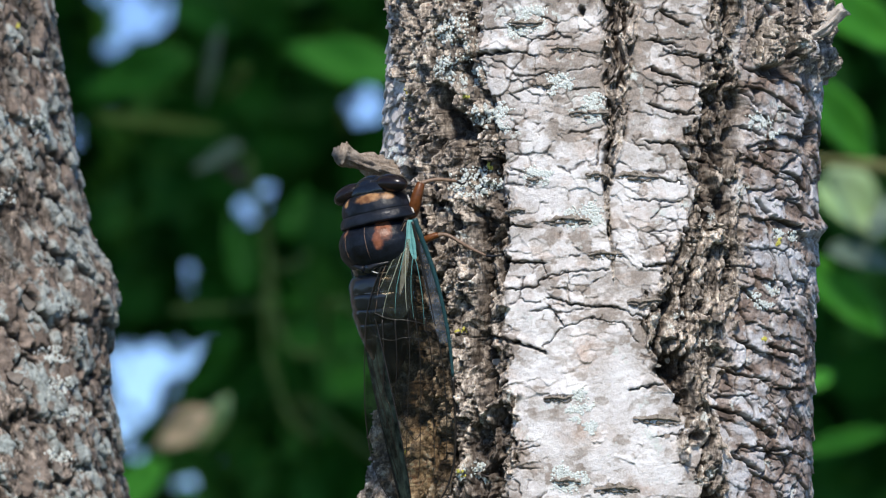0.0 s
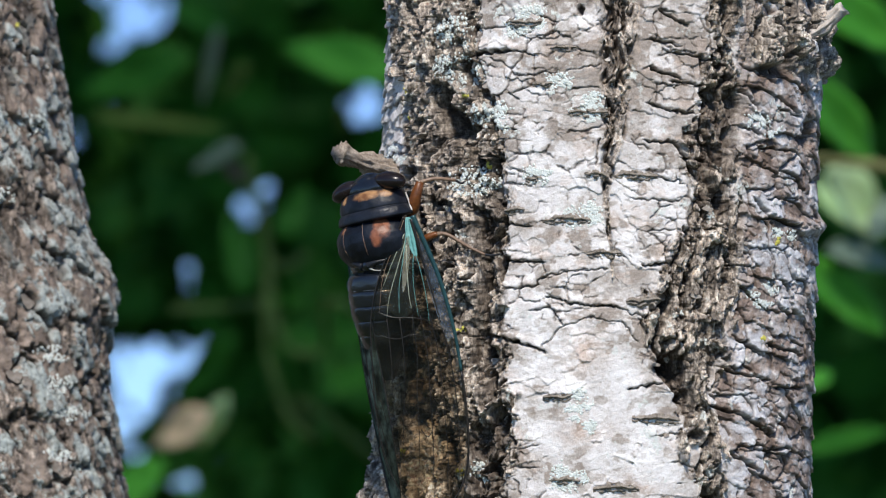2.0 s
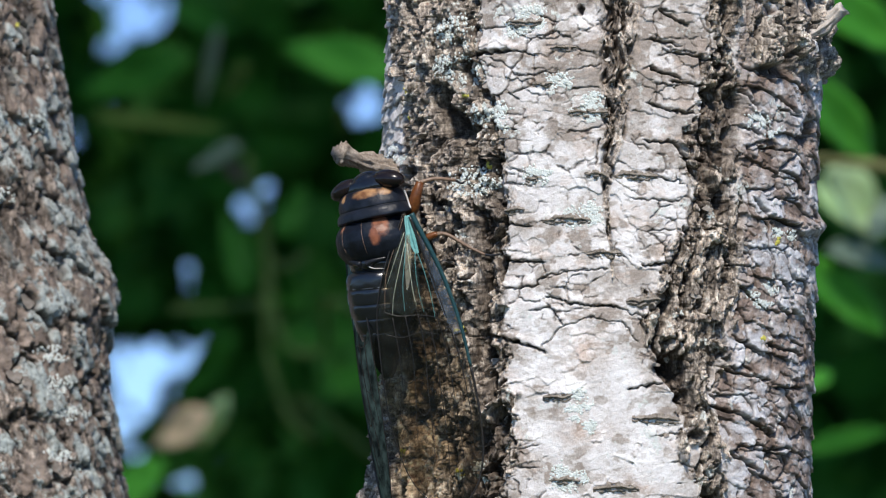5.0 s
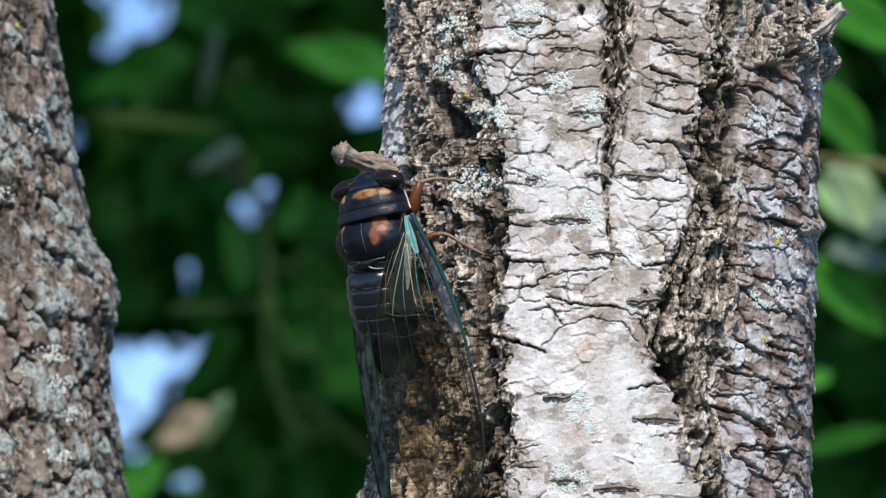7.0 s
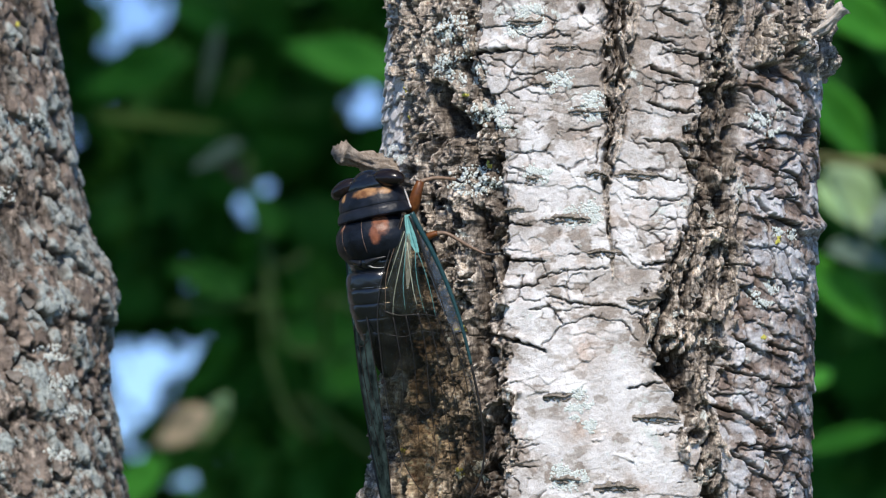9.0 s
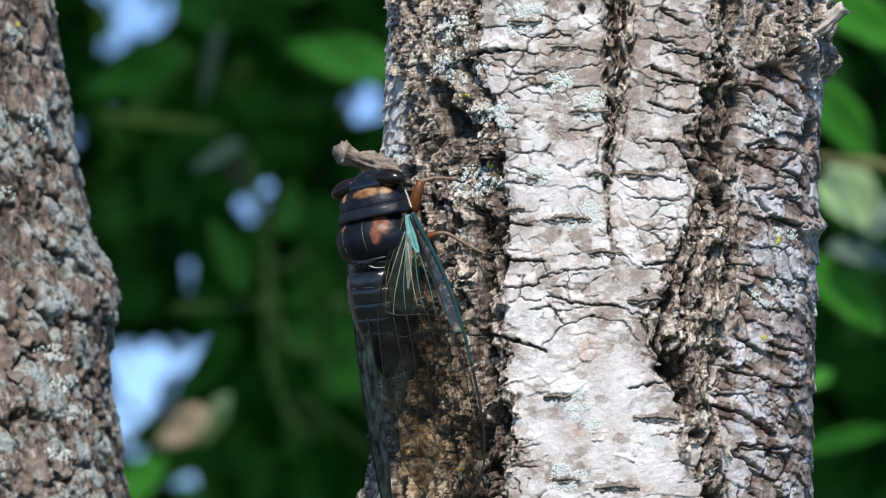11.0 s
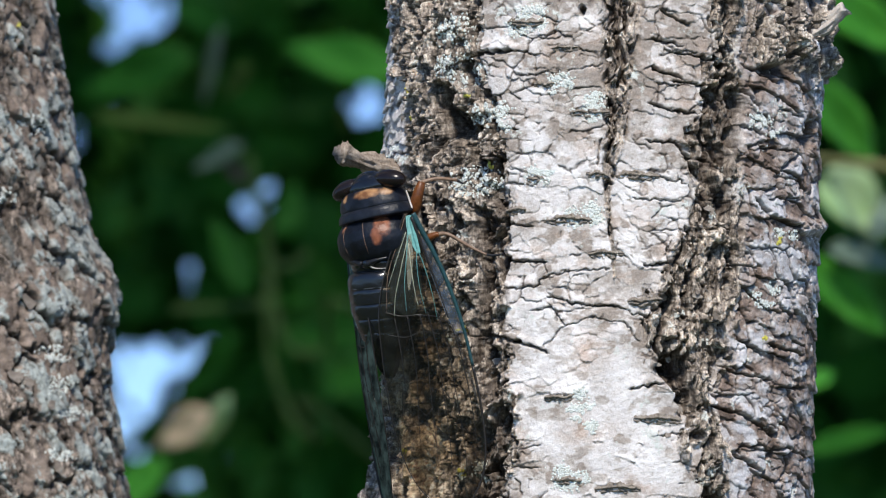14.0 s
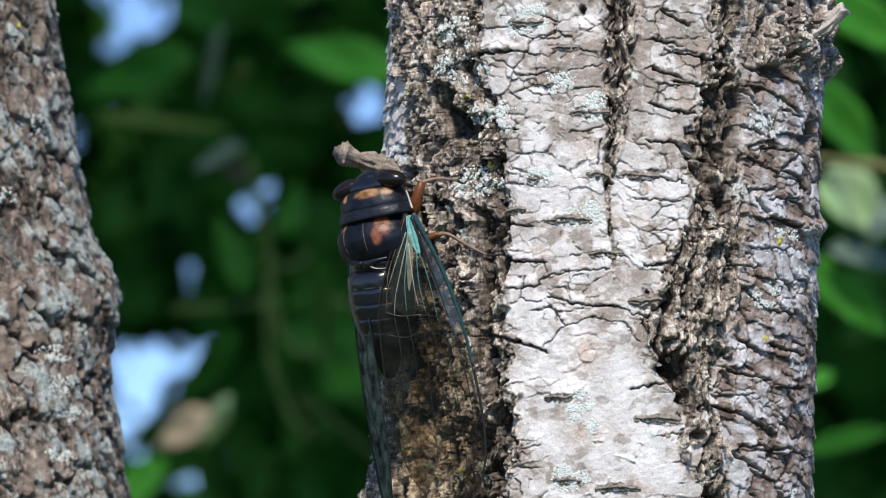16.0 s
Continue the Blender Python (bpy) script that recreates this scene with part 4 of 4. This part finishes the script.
        part(name, tube(ps, [(0.85 if material is VEIN else 0.5 if material is TEAL_DARK else 0.3) * (r0 + (r1 - r0) * k / (len(ps) - 1)) for k in range(len(ps))], 6), material, wing, label)

    def sheet(name, s0, s1, f0, f1, material, label, lift=0.06):
        bm = bmesh.new()
        n, m = 24, 5
        g = [[bm.verts.new(wing_point(s0 + (s1 - s0) * i / n, f0(i / n) + (f1(i / n) - f0(i / n)) * j / m, side, lift) * MM) for j in range(m + 1)] for i in range(n + 1)]
        for i in range(n):
            for j in range(m):
                bm.faces.new((g[i][j], g[i][j + 1], g[i + 1][j + 1], g[i + 1][j]))
        part(name, bm, material, wing, label)

    sheet("edge_cell", 4.0, 22.0, lambda u: 0.78 + 0.10 * u * u, lambda u: 1.0, CELL, "blue-grey strip along the leading edge")
    sheet("root_patch", 0.2, 7.0, lambda u: 0.26 + 0.38 * u, lambda u: 0.78 - 0.06 * u, TEAL_LIGHT, "light teal root of the wing")
    sheet("root_cell", 3.5, 13.0, lambda u: 0.38 + 0.03 * u, lambda u: 0.56 - 0.13 * u * u, CREAM_CELL, "cream cell between the root veins")
    sheet("root_veil", 3.0, 17.4, lambda u: 0.14 - 0.04 * u + 0.25 * u ** 6, lambda u: 0.60 + 0.05 * u - 0.2 * u ** 6, VEIL, "milky skin between the root veins", 0.02)
    sheet("hindwing", 2.0, 33.0, lambda u: 0.02, lambda u: 0.80 - 0.25 * u * u, MEMBRANE, "smaller clear hind wing folded beneath", -1.1)
    edge = [(s, 1.0) for s in WING_S]
    vein(edge[:7], 1.05, 0.55, TEAL_DARK, "leading_edge", "dark teal leading edge")
    vein(edge[6:], 0.32, 0.14, VEIN, "leading_edge", "black leading edge")
    vein([(s, 0.0) for s in WING_S], 0.14, 0.10, VEIN, "trailing_edge")
    # root: pale teal struts that fan out
    vein([(0.5, 0.75), (5, 0.80), (11, 0.83), (19, 0.86)], 0.42, 0.12, VEIN)
    vein([(0.3, 0.55), (3.5, 0.62), (6.2, 0.66)], 0.55, 0.45, TEAL, label="teal root vein")
    vein([(0.3, 0.40), (3.5, 0.42), (7.0, 0.40), (12, 0.36), (16.5, 0.36)], 0.40, 0.10, TEAL, label="teal root vein")
    vein([(0.5, 0.15), (5, 0.10), (10, 0.06), (16, 0.10)], 0.22, 0.10, LEG)
    vein([(6.2, 0.66), (8.5, 0.60), (12.5, 0.58), (17.5, 0.60)], 0.28, 0.09, TEAL, label="teal root vein")
    vein([(6.2, 0.66), (9, 0.72), (14, 0.74), (19, 0.72)], 0.30, 0.10, TEAL, label="teal root vein")
    vein([(4.2, 0.42), (8.5, 0.30), (13.5, 0.22), (17, 0.20)], 0.26, 0.08, CREAM, label="cream vein")
    vein([(5.0, 0.45), (9.0, 0.48), (13.5, 0.50), (16, 0.52)], 0.30, 0.10, CREAM, label="cream vein")
    vein([(3.0, 0.35), (7.5, 0.18), (12.0, 0.10)], 0.22, 0.07, CREAM, label="cream vein")
    # cross line and the cells beyond it
    vein([(16, 0.08), (17.2, 0.28), (17.6, 0.5), (18.4, 0.7), (20.2, 0.87)], 0.12, 0.10, VEIN)
    vein([(20, 0.10), (21, 0.30), (20.6, 0.5), (21.6, 0.72)], 0.08, 0.08, VEIN)
    for f0, f1, f2, s1 in ((0.20, 0.20, 0.12, 33), (0.36, 0.34, 0.24, 38), (0.52, 0.48, 0.38, 42), (0.62, 0.62, 0.54, 44), (0.74, 0.76, 0.74, 45)):
        vein([(17.3, f0), (24, (f0 + f1) / 2 + 0.02), (30, f1), (s1 * 0.93, (f1 + f2) / 2), (s1 + 1.5, f2)], 0.11, 0.06, VEIN)
    vein([(20.2, 0.87), (27, 0.90), (35, 0.90), (42, 0.90)], 0.16, 0.07, VEIN)
    vein([(27.5, 0.20), (29, 0.27), (28.5, 0.35)], 0.08, 0.08, VEIN)
    vein([(33, 0.30), (35, 0.38), (34, 0.46)], 0.08, 0.08, VEIN)
    vein([(31, 0.62), (33, 0.69), (31.5, 0.76)], 0.08, 0.08, VEIN)
    vein([(37, 0.46), (38.6, 0.53), (37.5, 0.6)], 0.08, 0.08, VEIN)
    vein([(25, 0.76), (26, 0.83), (25.5, 0.9)], 0.08, 0.08, VEIN)
    return wing


def membrane(side):
    bm = bmesh.new()
    n, m = 60, 16
    grid = [[bm.verts.new(wing_point(52.3 * i / n, j / m, side) * MM) for j in range(m + 1)] for i in range(n + 1)]
    for i in range(n):
        for j in range(m):
            f = (grid[i][j], grid[i][j + 1], grid[i + 1][j + 1], grid[i + 1][j])
            bm.faces.new(f if side > 0 else f[::-1])
    return bm


right_wing = make_wing(1)
left_wing = make_wing(-1)


def make_legs():
    """Legs in the insect's own space; each is one part with its shin and foot."""
    inv = (F.inverted() @ cicada.matrix_world).inverted()

    def at(x, y, z):
        return inv @ (Vector((x, y, z)) * MM) / MM

    made = []
    for thigh, shin, foot, fat in (
            ([(-5.8, -12.0, 5.8), (-5.2, -13.3, 7.2), (-4.7, -13.8, 9.4), (-4.0, -13.5, 11.6)],
             [(-4.0, -13.5, 11.6), (-1.2, -13.3, 12.3), (2.2, -12.5, 12.0)], [(2.2, -12.5, 12.0), (3.2, -12.6, 11.5), (3.9, -12.8, 11.9)], 1.0),
            ([(-4.5, -12.5, 1.0), (-2.8, -13.2, 2.0), (-1.0, -13.6, 2.6)],
             [(-1.0, -13.6, 2.6), (0.8, -14.0, 2.5), (4.4, -14.6, 0.4), (7.4, -15.4, -1.0)], [(7.4, -15.4, -1.0), (8.8, -15.9, -1.1), (10.2, -16.3, -0.8)], 0.6),
            ([(-14.0, -8.0, 2.0), (-16.0, -5.5, 3.0), (-15.0, -2.5, 4.5)],
             [(-15.0, -2.5, 4.5), (-13.0, 1.0, 4.0), (-10.0, 4.5, 3.0)], [(-10.0, 4.5, 3.0), (-9.0, 5.8, 2.6), (-8.4, 6.6, 2.8)], 0.8),
            ([(-15.5, -7.5, 6.0), (-16.5, -4.0, 8.0), (-15.0, -1.0, 10.0)],
             [(-15.0, -1.0, 10.0), (-13.0, 2.0, 10.5), (-10.0, 5.0, 10.0)], [(-10.0, 5.0, 10.0), (-9.0, 6.2, 9.8), (-8.4, 7.0, 10.0)], 0.8)):
        ps = spline([at(*p) for p in thigh], 6)
        n = len(ps)
        leg = part("leg", tube(ps, [fat * (0.55 + 0.5 * math.sin(math.pi * (0.15 + 0.8 * k / n))) for k in range(n)], 12, 0.1), AMBER, cicada, "amber brown leg")
        ps = spline([at(*p) for p in shin], 6)
        part("shin", tube(ps, [0.42 - 0.012 * k for k in range(len(ps))], 8, 0.1), LEG, leg)
        ps = spline([at(*p) for p in foot], 5)
        part("foot", tube(ps, [0.28 - 0.015 * k for k in range(len(ps))], 7), BLACK_DULL, leg)
        made.append(leg)
    return made


legs = make_legs()


# ---- pieces on the grey tree ----
def on_grey(q, v):
    return surface("grey_trunk", GREY_CENTRE, q, v)


def make_grey_pieces():
    rng = random.Random(33)
    store = []
    for k in range(8):
        me = flake_mesh(rng, rng.uniform(2.5, 6.0), rng.uniform(1.4, 3.2))
        me.materials.append(FLAKE_GREY)
        store.append(me)
    for _ in range(60):
        v = rng.uniform(-56, 56)
        q = GREY_CENTRE[0] + GREY_CENTRE[1] * v + rng.uniform(8, 44)
        place, out = on_grey(q, v)
        ob = part("bark_flake", store[rng.randrange(8)], None, grey_tree, smooth=False)
        ob.matrix_local = seat(place, out, 0.12, rng.gauss(25, 20), rng.uniform(-4, 8))


make_grey_pieces()
for k in range(16):
    lv = -52 + 6.7 * k + lrng.uniform(-2, 2)
    lq = GREY_CENTRE[0] + GREY_CENTRE[1] * lv + lrng.uniform(20, 44)
    make_lichen(lrng, lq, lv, lrng.uniform(1.8, 3.6), 46, LICHEN, "pale mint crust of lichen clinging to bark", "lichen", on_grey)
for k in range(9):
    lv = -48 + 11 * k + lrng.uniform(-3, 3)
    lq = GREY_CENTRE[0] + GREY_CENTRE[1] * lv + lrng.uniform(18, 44)
    make_lichen(lrng, lq, lv, 0.9, 10, YELLOW, "small yellow lichen spot on the bark", "lichen", on_grey)

# ---- unseen limbs and crowns of the two near trees, high above ----
# Dense and set back: they screen sky light but let the sun pass.
def make_unseen_crown(tree, top, seed):
    rng = random.Random(seed)
    places = []
    for k in range(6):
        t = math.tau * k / 6 + rng.uniform(-0.4, 0.4)
        z0 = 1150 + 28 * k
        foot = Vector((top[0] * z0 / 1300, top[1] + (top[2]) * z0 / 1300, z0))
        end = Vector((foot.x + 620 * math.cos(t), foot.y + 720 + 520 * math.sin(t), z0 + rng.uniform(950, 1400)))
        ps = spline([foot, (foot + end) / 2 + Vector((0, 0, 90)), end], 6)
        part("limb", tube(ps, [13 - 0.85 * i for i in range(len(ps))], 8, 0.2), WOOD_DARK, tree)
        for _ in range(420):
            p = ps[rng.randrange(6, len(ps))] + Vector((rng.gauss(0, 190), rng.gauss(0, 190), rng.gauss(120, 130)))
            places.append(np.array(p) * MM)
    tagged(leaf_mass("crown", rng, places, (0.05, 0.09), [LEAF, LEAF_LIGHT], tree, False), kind="stuff")


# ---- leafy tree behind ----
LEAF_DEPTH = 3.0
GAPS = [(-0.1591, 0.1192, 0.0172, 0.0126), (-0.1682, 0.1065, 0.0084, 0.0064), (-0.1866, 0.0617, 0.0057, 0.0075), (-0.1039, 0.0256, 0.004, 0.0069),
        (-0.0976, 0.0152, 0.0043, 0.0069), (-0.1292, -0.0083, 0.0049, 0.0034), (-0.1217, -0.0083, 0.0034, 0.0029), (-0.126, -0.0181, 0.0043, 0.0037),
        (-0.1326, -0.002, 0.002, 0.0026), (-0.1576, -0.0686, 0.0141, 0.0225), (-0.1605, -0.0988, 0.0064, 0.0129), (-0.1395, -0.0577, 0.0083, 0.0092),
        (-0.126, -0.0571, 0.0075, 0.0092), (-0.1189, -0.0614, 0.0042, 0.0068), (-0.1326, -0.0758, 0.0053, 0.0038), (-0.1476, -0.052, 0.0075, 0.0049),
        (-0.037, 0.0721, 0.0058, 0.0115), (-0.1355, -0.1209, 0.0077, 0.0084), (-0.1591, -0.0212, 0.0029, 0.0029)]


def leaf_points(length, width, fold):
    rows = [(0.0, 0.02), (0.18, 0.62), (0.42, 1.0), (0.7, 0.72), (0.9, 0.25), (1.0, 0.0)]
    verts, faces = [], []
    for u, w in rows:
        sag = -0.18 * length * u * u
        verts += [(-w * width / 2, sag - fold * w * width, u * length), (0, sag, u * length), (w * width / 2, sag - fold * w * width, u * length)]
    for k in range(len(rows) - 1):
        b = 3 * k
        faces += [(b, b + 1, b + 4, b + 3), (b + 1, b + 2, b + 5, b + 4)]
    return np.array(verts), faces


def leaf_mass(name, rng, places, size, material_list, parent, open_gaps):
    """Leaves at the given places as one mesh; none crosses a gap of the crown."""
    verts, faces, mats = [], [], []
    for p in places:
        length = rng.uniform(*size)
        base, fs = leaf_points(length, length * rng.uniform(0.42, 0.6), rng.uniform(-0.1, 0.35))
        m = np.array(Euler((rng.uniform(-0.9, 0.9), rng.uniform(-2.9, 2.9), rng.uniform(-0.9, 0.9))).to_matrix())
        co = base @ m.T + p
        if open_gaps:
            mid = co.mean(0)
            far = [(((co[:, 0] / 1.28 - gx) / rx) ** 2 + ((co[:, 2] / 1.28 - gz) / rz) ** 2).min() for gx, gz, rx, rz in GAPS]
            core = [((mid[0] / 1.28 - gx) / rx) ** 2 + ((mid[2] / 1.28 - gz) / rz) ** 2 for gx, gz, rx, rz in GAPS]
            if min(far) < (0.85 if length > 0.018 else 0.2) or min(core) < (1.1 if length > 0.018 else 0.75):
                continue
        n = len(verts)
        verts += co.tolist()
        faces += [tuple(n + i for i in f) for f in fs]
        patch = noise.noise(Vector(p) * 9.0) + rng.uniform(-0.35, 0.35)
        mats += [0 if patch < 0.22 else 1] * len(fs)
    me = bpy.data.meshes.new(name)
    me.from_pydata(verts, [], faces)
    for mm in material_list:
        me.materials.append(mm)
    me.polygons.foreach_set("material_index", mats)
    me.update()
    ob = part(name, me, None, parent)
    return ob


def make_leafy_tree():
    rng = random.Random(7)
    tree = empty("leafy_tree", F.copy(), "dense dark green leafy tree with gaps of sky", "tree")
    near = [Vector((rng.uniform(-0.36, 0.36), LEAF_DEPTH + rng.uniform(-0.25, 0.3), rng.uniform(-0.23, 0.23))) for _ in range(5200)]
    rims = []
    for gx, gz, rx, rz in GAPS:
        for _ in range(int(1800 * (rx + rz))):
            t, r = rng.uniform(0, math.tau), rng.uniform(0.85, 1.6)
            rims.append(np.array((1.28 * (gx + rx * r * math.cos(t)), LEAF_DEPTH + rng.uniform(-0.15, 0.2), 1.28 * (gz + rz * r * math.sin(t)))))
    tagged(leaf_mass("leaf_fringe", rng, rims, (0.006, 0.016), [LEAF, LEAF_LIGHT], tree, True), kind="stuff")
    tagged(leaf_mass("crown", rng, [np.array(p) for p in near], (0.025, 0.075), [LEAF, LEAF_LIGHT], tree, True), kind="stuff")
    wide = []
    while len(wide) < 5000:
        p = Vector((rng.uniform(-1.6, 1.6), rng.uniform(-0.35, 0.9), rng.uniform(-1.0, 1.3)))
        if abs(p.x) < 0.42 and abs(p.z) < 0.28:
            continue
        if noise.noise(p * 2.2) > -0.15:
            wide.append(np.array(p + Vector((0, LEAF_DEPTH, 0))))
    tagged(leaf_mass("crown", rng, wide, (0.05, 0.09), [LEAF, LEAF_LIGHT], tree, False), kind="stuff")
    # Unseen leaves added at the left to keep sky light off the trunk.
    flank_screen = []
    while len(flank_screen) < 3800:
        t, r = rng.uniform(0.15, 1.25), rng.uniform(2.3, 3.4)
        p = Vector((-r * math.sin(t) - 0.3, 0.5 + r * math.cos(t), rng.uniform(-1.5, 1.9)))
        if noise.noise(p * 1.6) > -0.25:
            flank_screen.append(np.array(p))
    tagged(leaf_mass("crown", rng, flank_screen, (0.08, 0.15), [LEAF, LEAF_LIGHT], tree, False), kind="stuff")
    pts = spline([(420, 3320, -2150), (400, 3330, -1300), (440, 3300, -500), (420, 3320, 200), (450, 3330, 1100)], 5)
    part("trunk", tube(pts, [70 - 2.4 * i for i in range(len(pts))], 14, 0.15), WOOD_DARK, tree)
    # The last two limbs are out of view and only carry the added leaves.
    for bx, bz, ex, ey, ez in ((430, -300, -600, 3400, 400), (430, 100, 1300, 3200, 700), (430, 500, -300, 3500, 1100), (430, -500, 1400, 3400, -100),
                               (430, 400, -2300, 2300, 700), (430, -800, -2700, 1500, -700)):
        mid = ((bx + ex) / 2 + 40, 3350, (bz + ez) / 2 + 90)
        ps = spline([(bx, 3320, bz), mid, (ex, ey, ez)], 5)
        part("limb", tube(ps, [26 - 2.0 * i for i in range(len(ps))], 9, 0.2), WOOD_DARK, tree)
    return tree


leafy_tree = make_leafy_tree()
make_unseen_crown(pale_tree, (47, 20, 0), 61)
make_unseen_crown(grey_tree, (-190, 100, 0), 62)


def broad_leaf(base, tip, width, material, name="leaf"):
    """A broad leaf with a midrib fold, wavy edges and thickness, from base to tip (mm)."""
    base, tip = Vector(base), Vector(tip)
    along = tip - base
    across = along.cross(Vector((0, 1, -0.35))).normalized()
    lift = along.cross(across).normalized()
    bm = bmesh.new()
    n, m = 12, 6
    top, low = [], []
    for i in range(n + 1):
        u = i / n
        w = width * 0.5 * max(0.02, math.sin(math.pi * u ** 0.8)) ** 0.8 * (1 - 0.25 * u)
        a, b = [], []
        for j in range(-m // 2, m // 2 + 1):
            f = j / (m / 2)
            p = base + along * u + across * (w * f) + lift * (abs(f) * w * 0.35 + 0.06 * width * math.sin(u * 9 + f * 2) - 0.25 * width * u * u)
            a.append(bm.verts.new(p * MM))
            b.append(bm.verts.new((p + lift * 0.4) * MM))
        top.append(a)
        low.append(b)
    for i in range(n):
        for j in range(m):
            bm.faces.new((top[i][j], top[i][j + 1], top[i + 1][j + 1], top[i + 1][j]))
            bm.faces.new((low[i][j], low[i + 1][j], low[i + 1][j + 1], low[i][j + 1]))
        for j in (0, m):
            bm.faces.new((top[i][j], top[i + 1][j], low[i + 1][j], low[i][j]))
    for i in (0, n):
        for j in range(m):
            bm.faces.new((top[i][j], low[i][j], low[i][j + 1], top[i][j + 1]))
    bmesh.ops.recalc_face_normals(bm, faces=bm.faces)
    return part(name, bm, material, leafy_tree)


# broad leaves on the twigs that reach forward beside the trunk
for bx, bz, tx, tz, lw, lm in ((124, 83, 160, 69, 21, LEAF_SUN), (119, 55, 150, 29, 20, LEAF_SUN), (124, 22, 154, 9, 26, LEAF_LIT_PALE),
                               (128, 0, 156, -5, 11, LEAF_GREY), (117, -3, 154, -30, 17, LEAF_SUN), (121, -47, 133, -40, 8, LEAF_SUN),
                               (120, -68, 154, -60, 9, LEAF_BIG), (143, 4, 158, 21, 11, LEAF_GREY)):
    broad_leaf((bx, 1000, bz), (tx, 1030, tz), lw, lm)
part("twig", tube(spline([(90, 1000, 32), (125, 1000, 30), (160, 1010, 25), (240, 1300, 10), (330, 2300, -100), (420, 3300, -300)], 5), [0.85 + 0.14 * k for k in range(26)], 8), TWIG_GREEN, leafy_tree)
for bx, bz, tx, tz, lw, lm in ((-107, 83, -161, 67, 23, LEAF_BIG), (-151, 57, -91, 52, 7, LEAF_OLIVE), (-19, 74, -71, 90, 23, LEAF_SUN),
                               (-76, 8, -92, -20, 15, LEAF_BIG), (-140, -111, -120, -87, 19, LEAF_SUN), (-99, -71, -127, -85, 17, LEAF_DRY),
                               (-92, -63, -107, -87, 11, LEAF_LIT_PALE), (-96, 96, -105, 60, 6, LEAF_GREY), (-83, 79, -97, 65, 10, LEAF_OLIVE),
                               (-86, 45, -110, 34, 8, LEAF_GREY), (-94, 35, -83, 28, 10, LEAF_BROWN), (-45, 61, -41, 49, 8, LEAF_OLIVE),
                               (-74, -43, -20, -29, 22, LEAF), (-54, -63, -23, -48, 15, LEAF_BIG), (-117, 102, -88, 96, 15, LEAF_BIG),
                               (-88, -36, -117, -70, 15, LEAF),
                               (-62, -10, -80, -28, 18, LEAF), (-58, -24, -82, -12, 16, LEAF)):
    broad_leaf((bx, 1600, bz), (tx, 1620, tz), lw, lm)
for vine in ([(-117, 1600, -26), (-93, 1600, -25), (-74, 1600, -23)],
             [(-84, 1600, 40), (-82, 1600, 30), (-78, 1600, 15), (-75, 1600, -9), (-71, 1600, -34), (-64, 1600, -44), (-51, 1600, -44), (-23, 1600, -39), (200, 2500, -300), (420, 3300, -600)],
             [(-75, 1600, -9), (-76, 1600, -39), (-71, 1600, -60), (-65, 1600, -74), (-55, 1600, -81), (-35, 1600, -85), (240, 2500, -380), (420, 3300, -700)],
             [(-77, 1600, 10), (-75, 1600, -2), (-69, 1600, -8), (-58, 1600, -2)]):
    line = spline(vine, 5)
    part("vine", tube(line, [1.7 + 0.3 * math.sin(k) for k in range(len(line))], 8), STEM, leafy_tree)

# two leaves that swing in the breeze before gaps in the crown
sway_low = broad_leaf((0, 0, 0), (-36, 4, 12), 16, LEAF_BIG)
sway_high = broad_leaf((0, 0, 0), (-6, 4, 26), 14, LEAF_BIG)


# ---- what moves ----
def motions():
    """The cicada hitches itself up a little and spreads its wings; its feet keep their hold."""
    stand = cicada.matrix_world.copy()
    course = [(0.0, 0.0), (0.5, 0.10), (1.0, 0.22), (1.5, 0.36), (2.0, 0.48), (2.5, 0.60), (3.0, 0.74), (3.5, 0.84), (4.2, 0.93),
              (5.2, 0.98), (6.3, 1.0), (9.2, 1.0), (11.3, 1.0), (16.0, 1.0)]
    turn = stand.to_3x3().inverted()
    body, steps, right, left = [], [], [], []
    for t, f in course:
        drop = F.to_3x3() @ Vector((0.0004, 0, -0.00065)) * (1 - f)
        body.append((t, Matrix.Translation(drop) @ stand))
        steps.append((t, Matrix.Translation(turn @ -drop)))
        right.append((t, pose(0.0078, -0.0018, 0.0040, 0, 2.3 - 9.4 * f, 0) @ pose(0, 0, 0, 2, 0, 36)))
        left.append((t, pose(-0.0069, 0.0004, 0.0025, 0, -4.5 + 4.4 * f, 0) @ pose(0, 0, 0, 2, 0, -46)))
    walk(cicada, body)
    walk(right_wing, right)
    walk(left_wing, left)
    for leg in legs:
        walk(leg, steps)
    breeze = [(0.0, 0.0), (1.0, 0.1), (2.0, 0.0), (3.0, 0.08), (4.2, 0.0), (6.3, 0.1), (7.2, 0.0), (8.2, 0.3), (9.0, 0.95), (10.2, 0.7),
              (11.3, 0.15), (12.3, 0.55), (13.0, 0.6), (14.0, 0.2), (15.0, 0.1), (16.0, 0.15)]
    walk(sway_low, [(t, pose(-0.084, 1.59, -0.020, 0, 60 - 60 * f, 0)) for t, f in breeze])
    walk(sway_high, [(t, pose(-0.070, 1.59, 0.004, 0, 40 - 60 * f, 0)) for t, f in breeze])


motions()
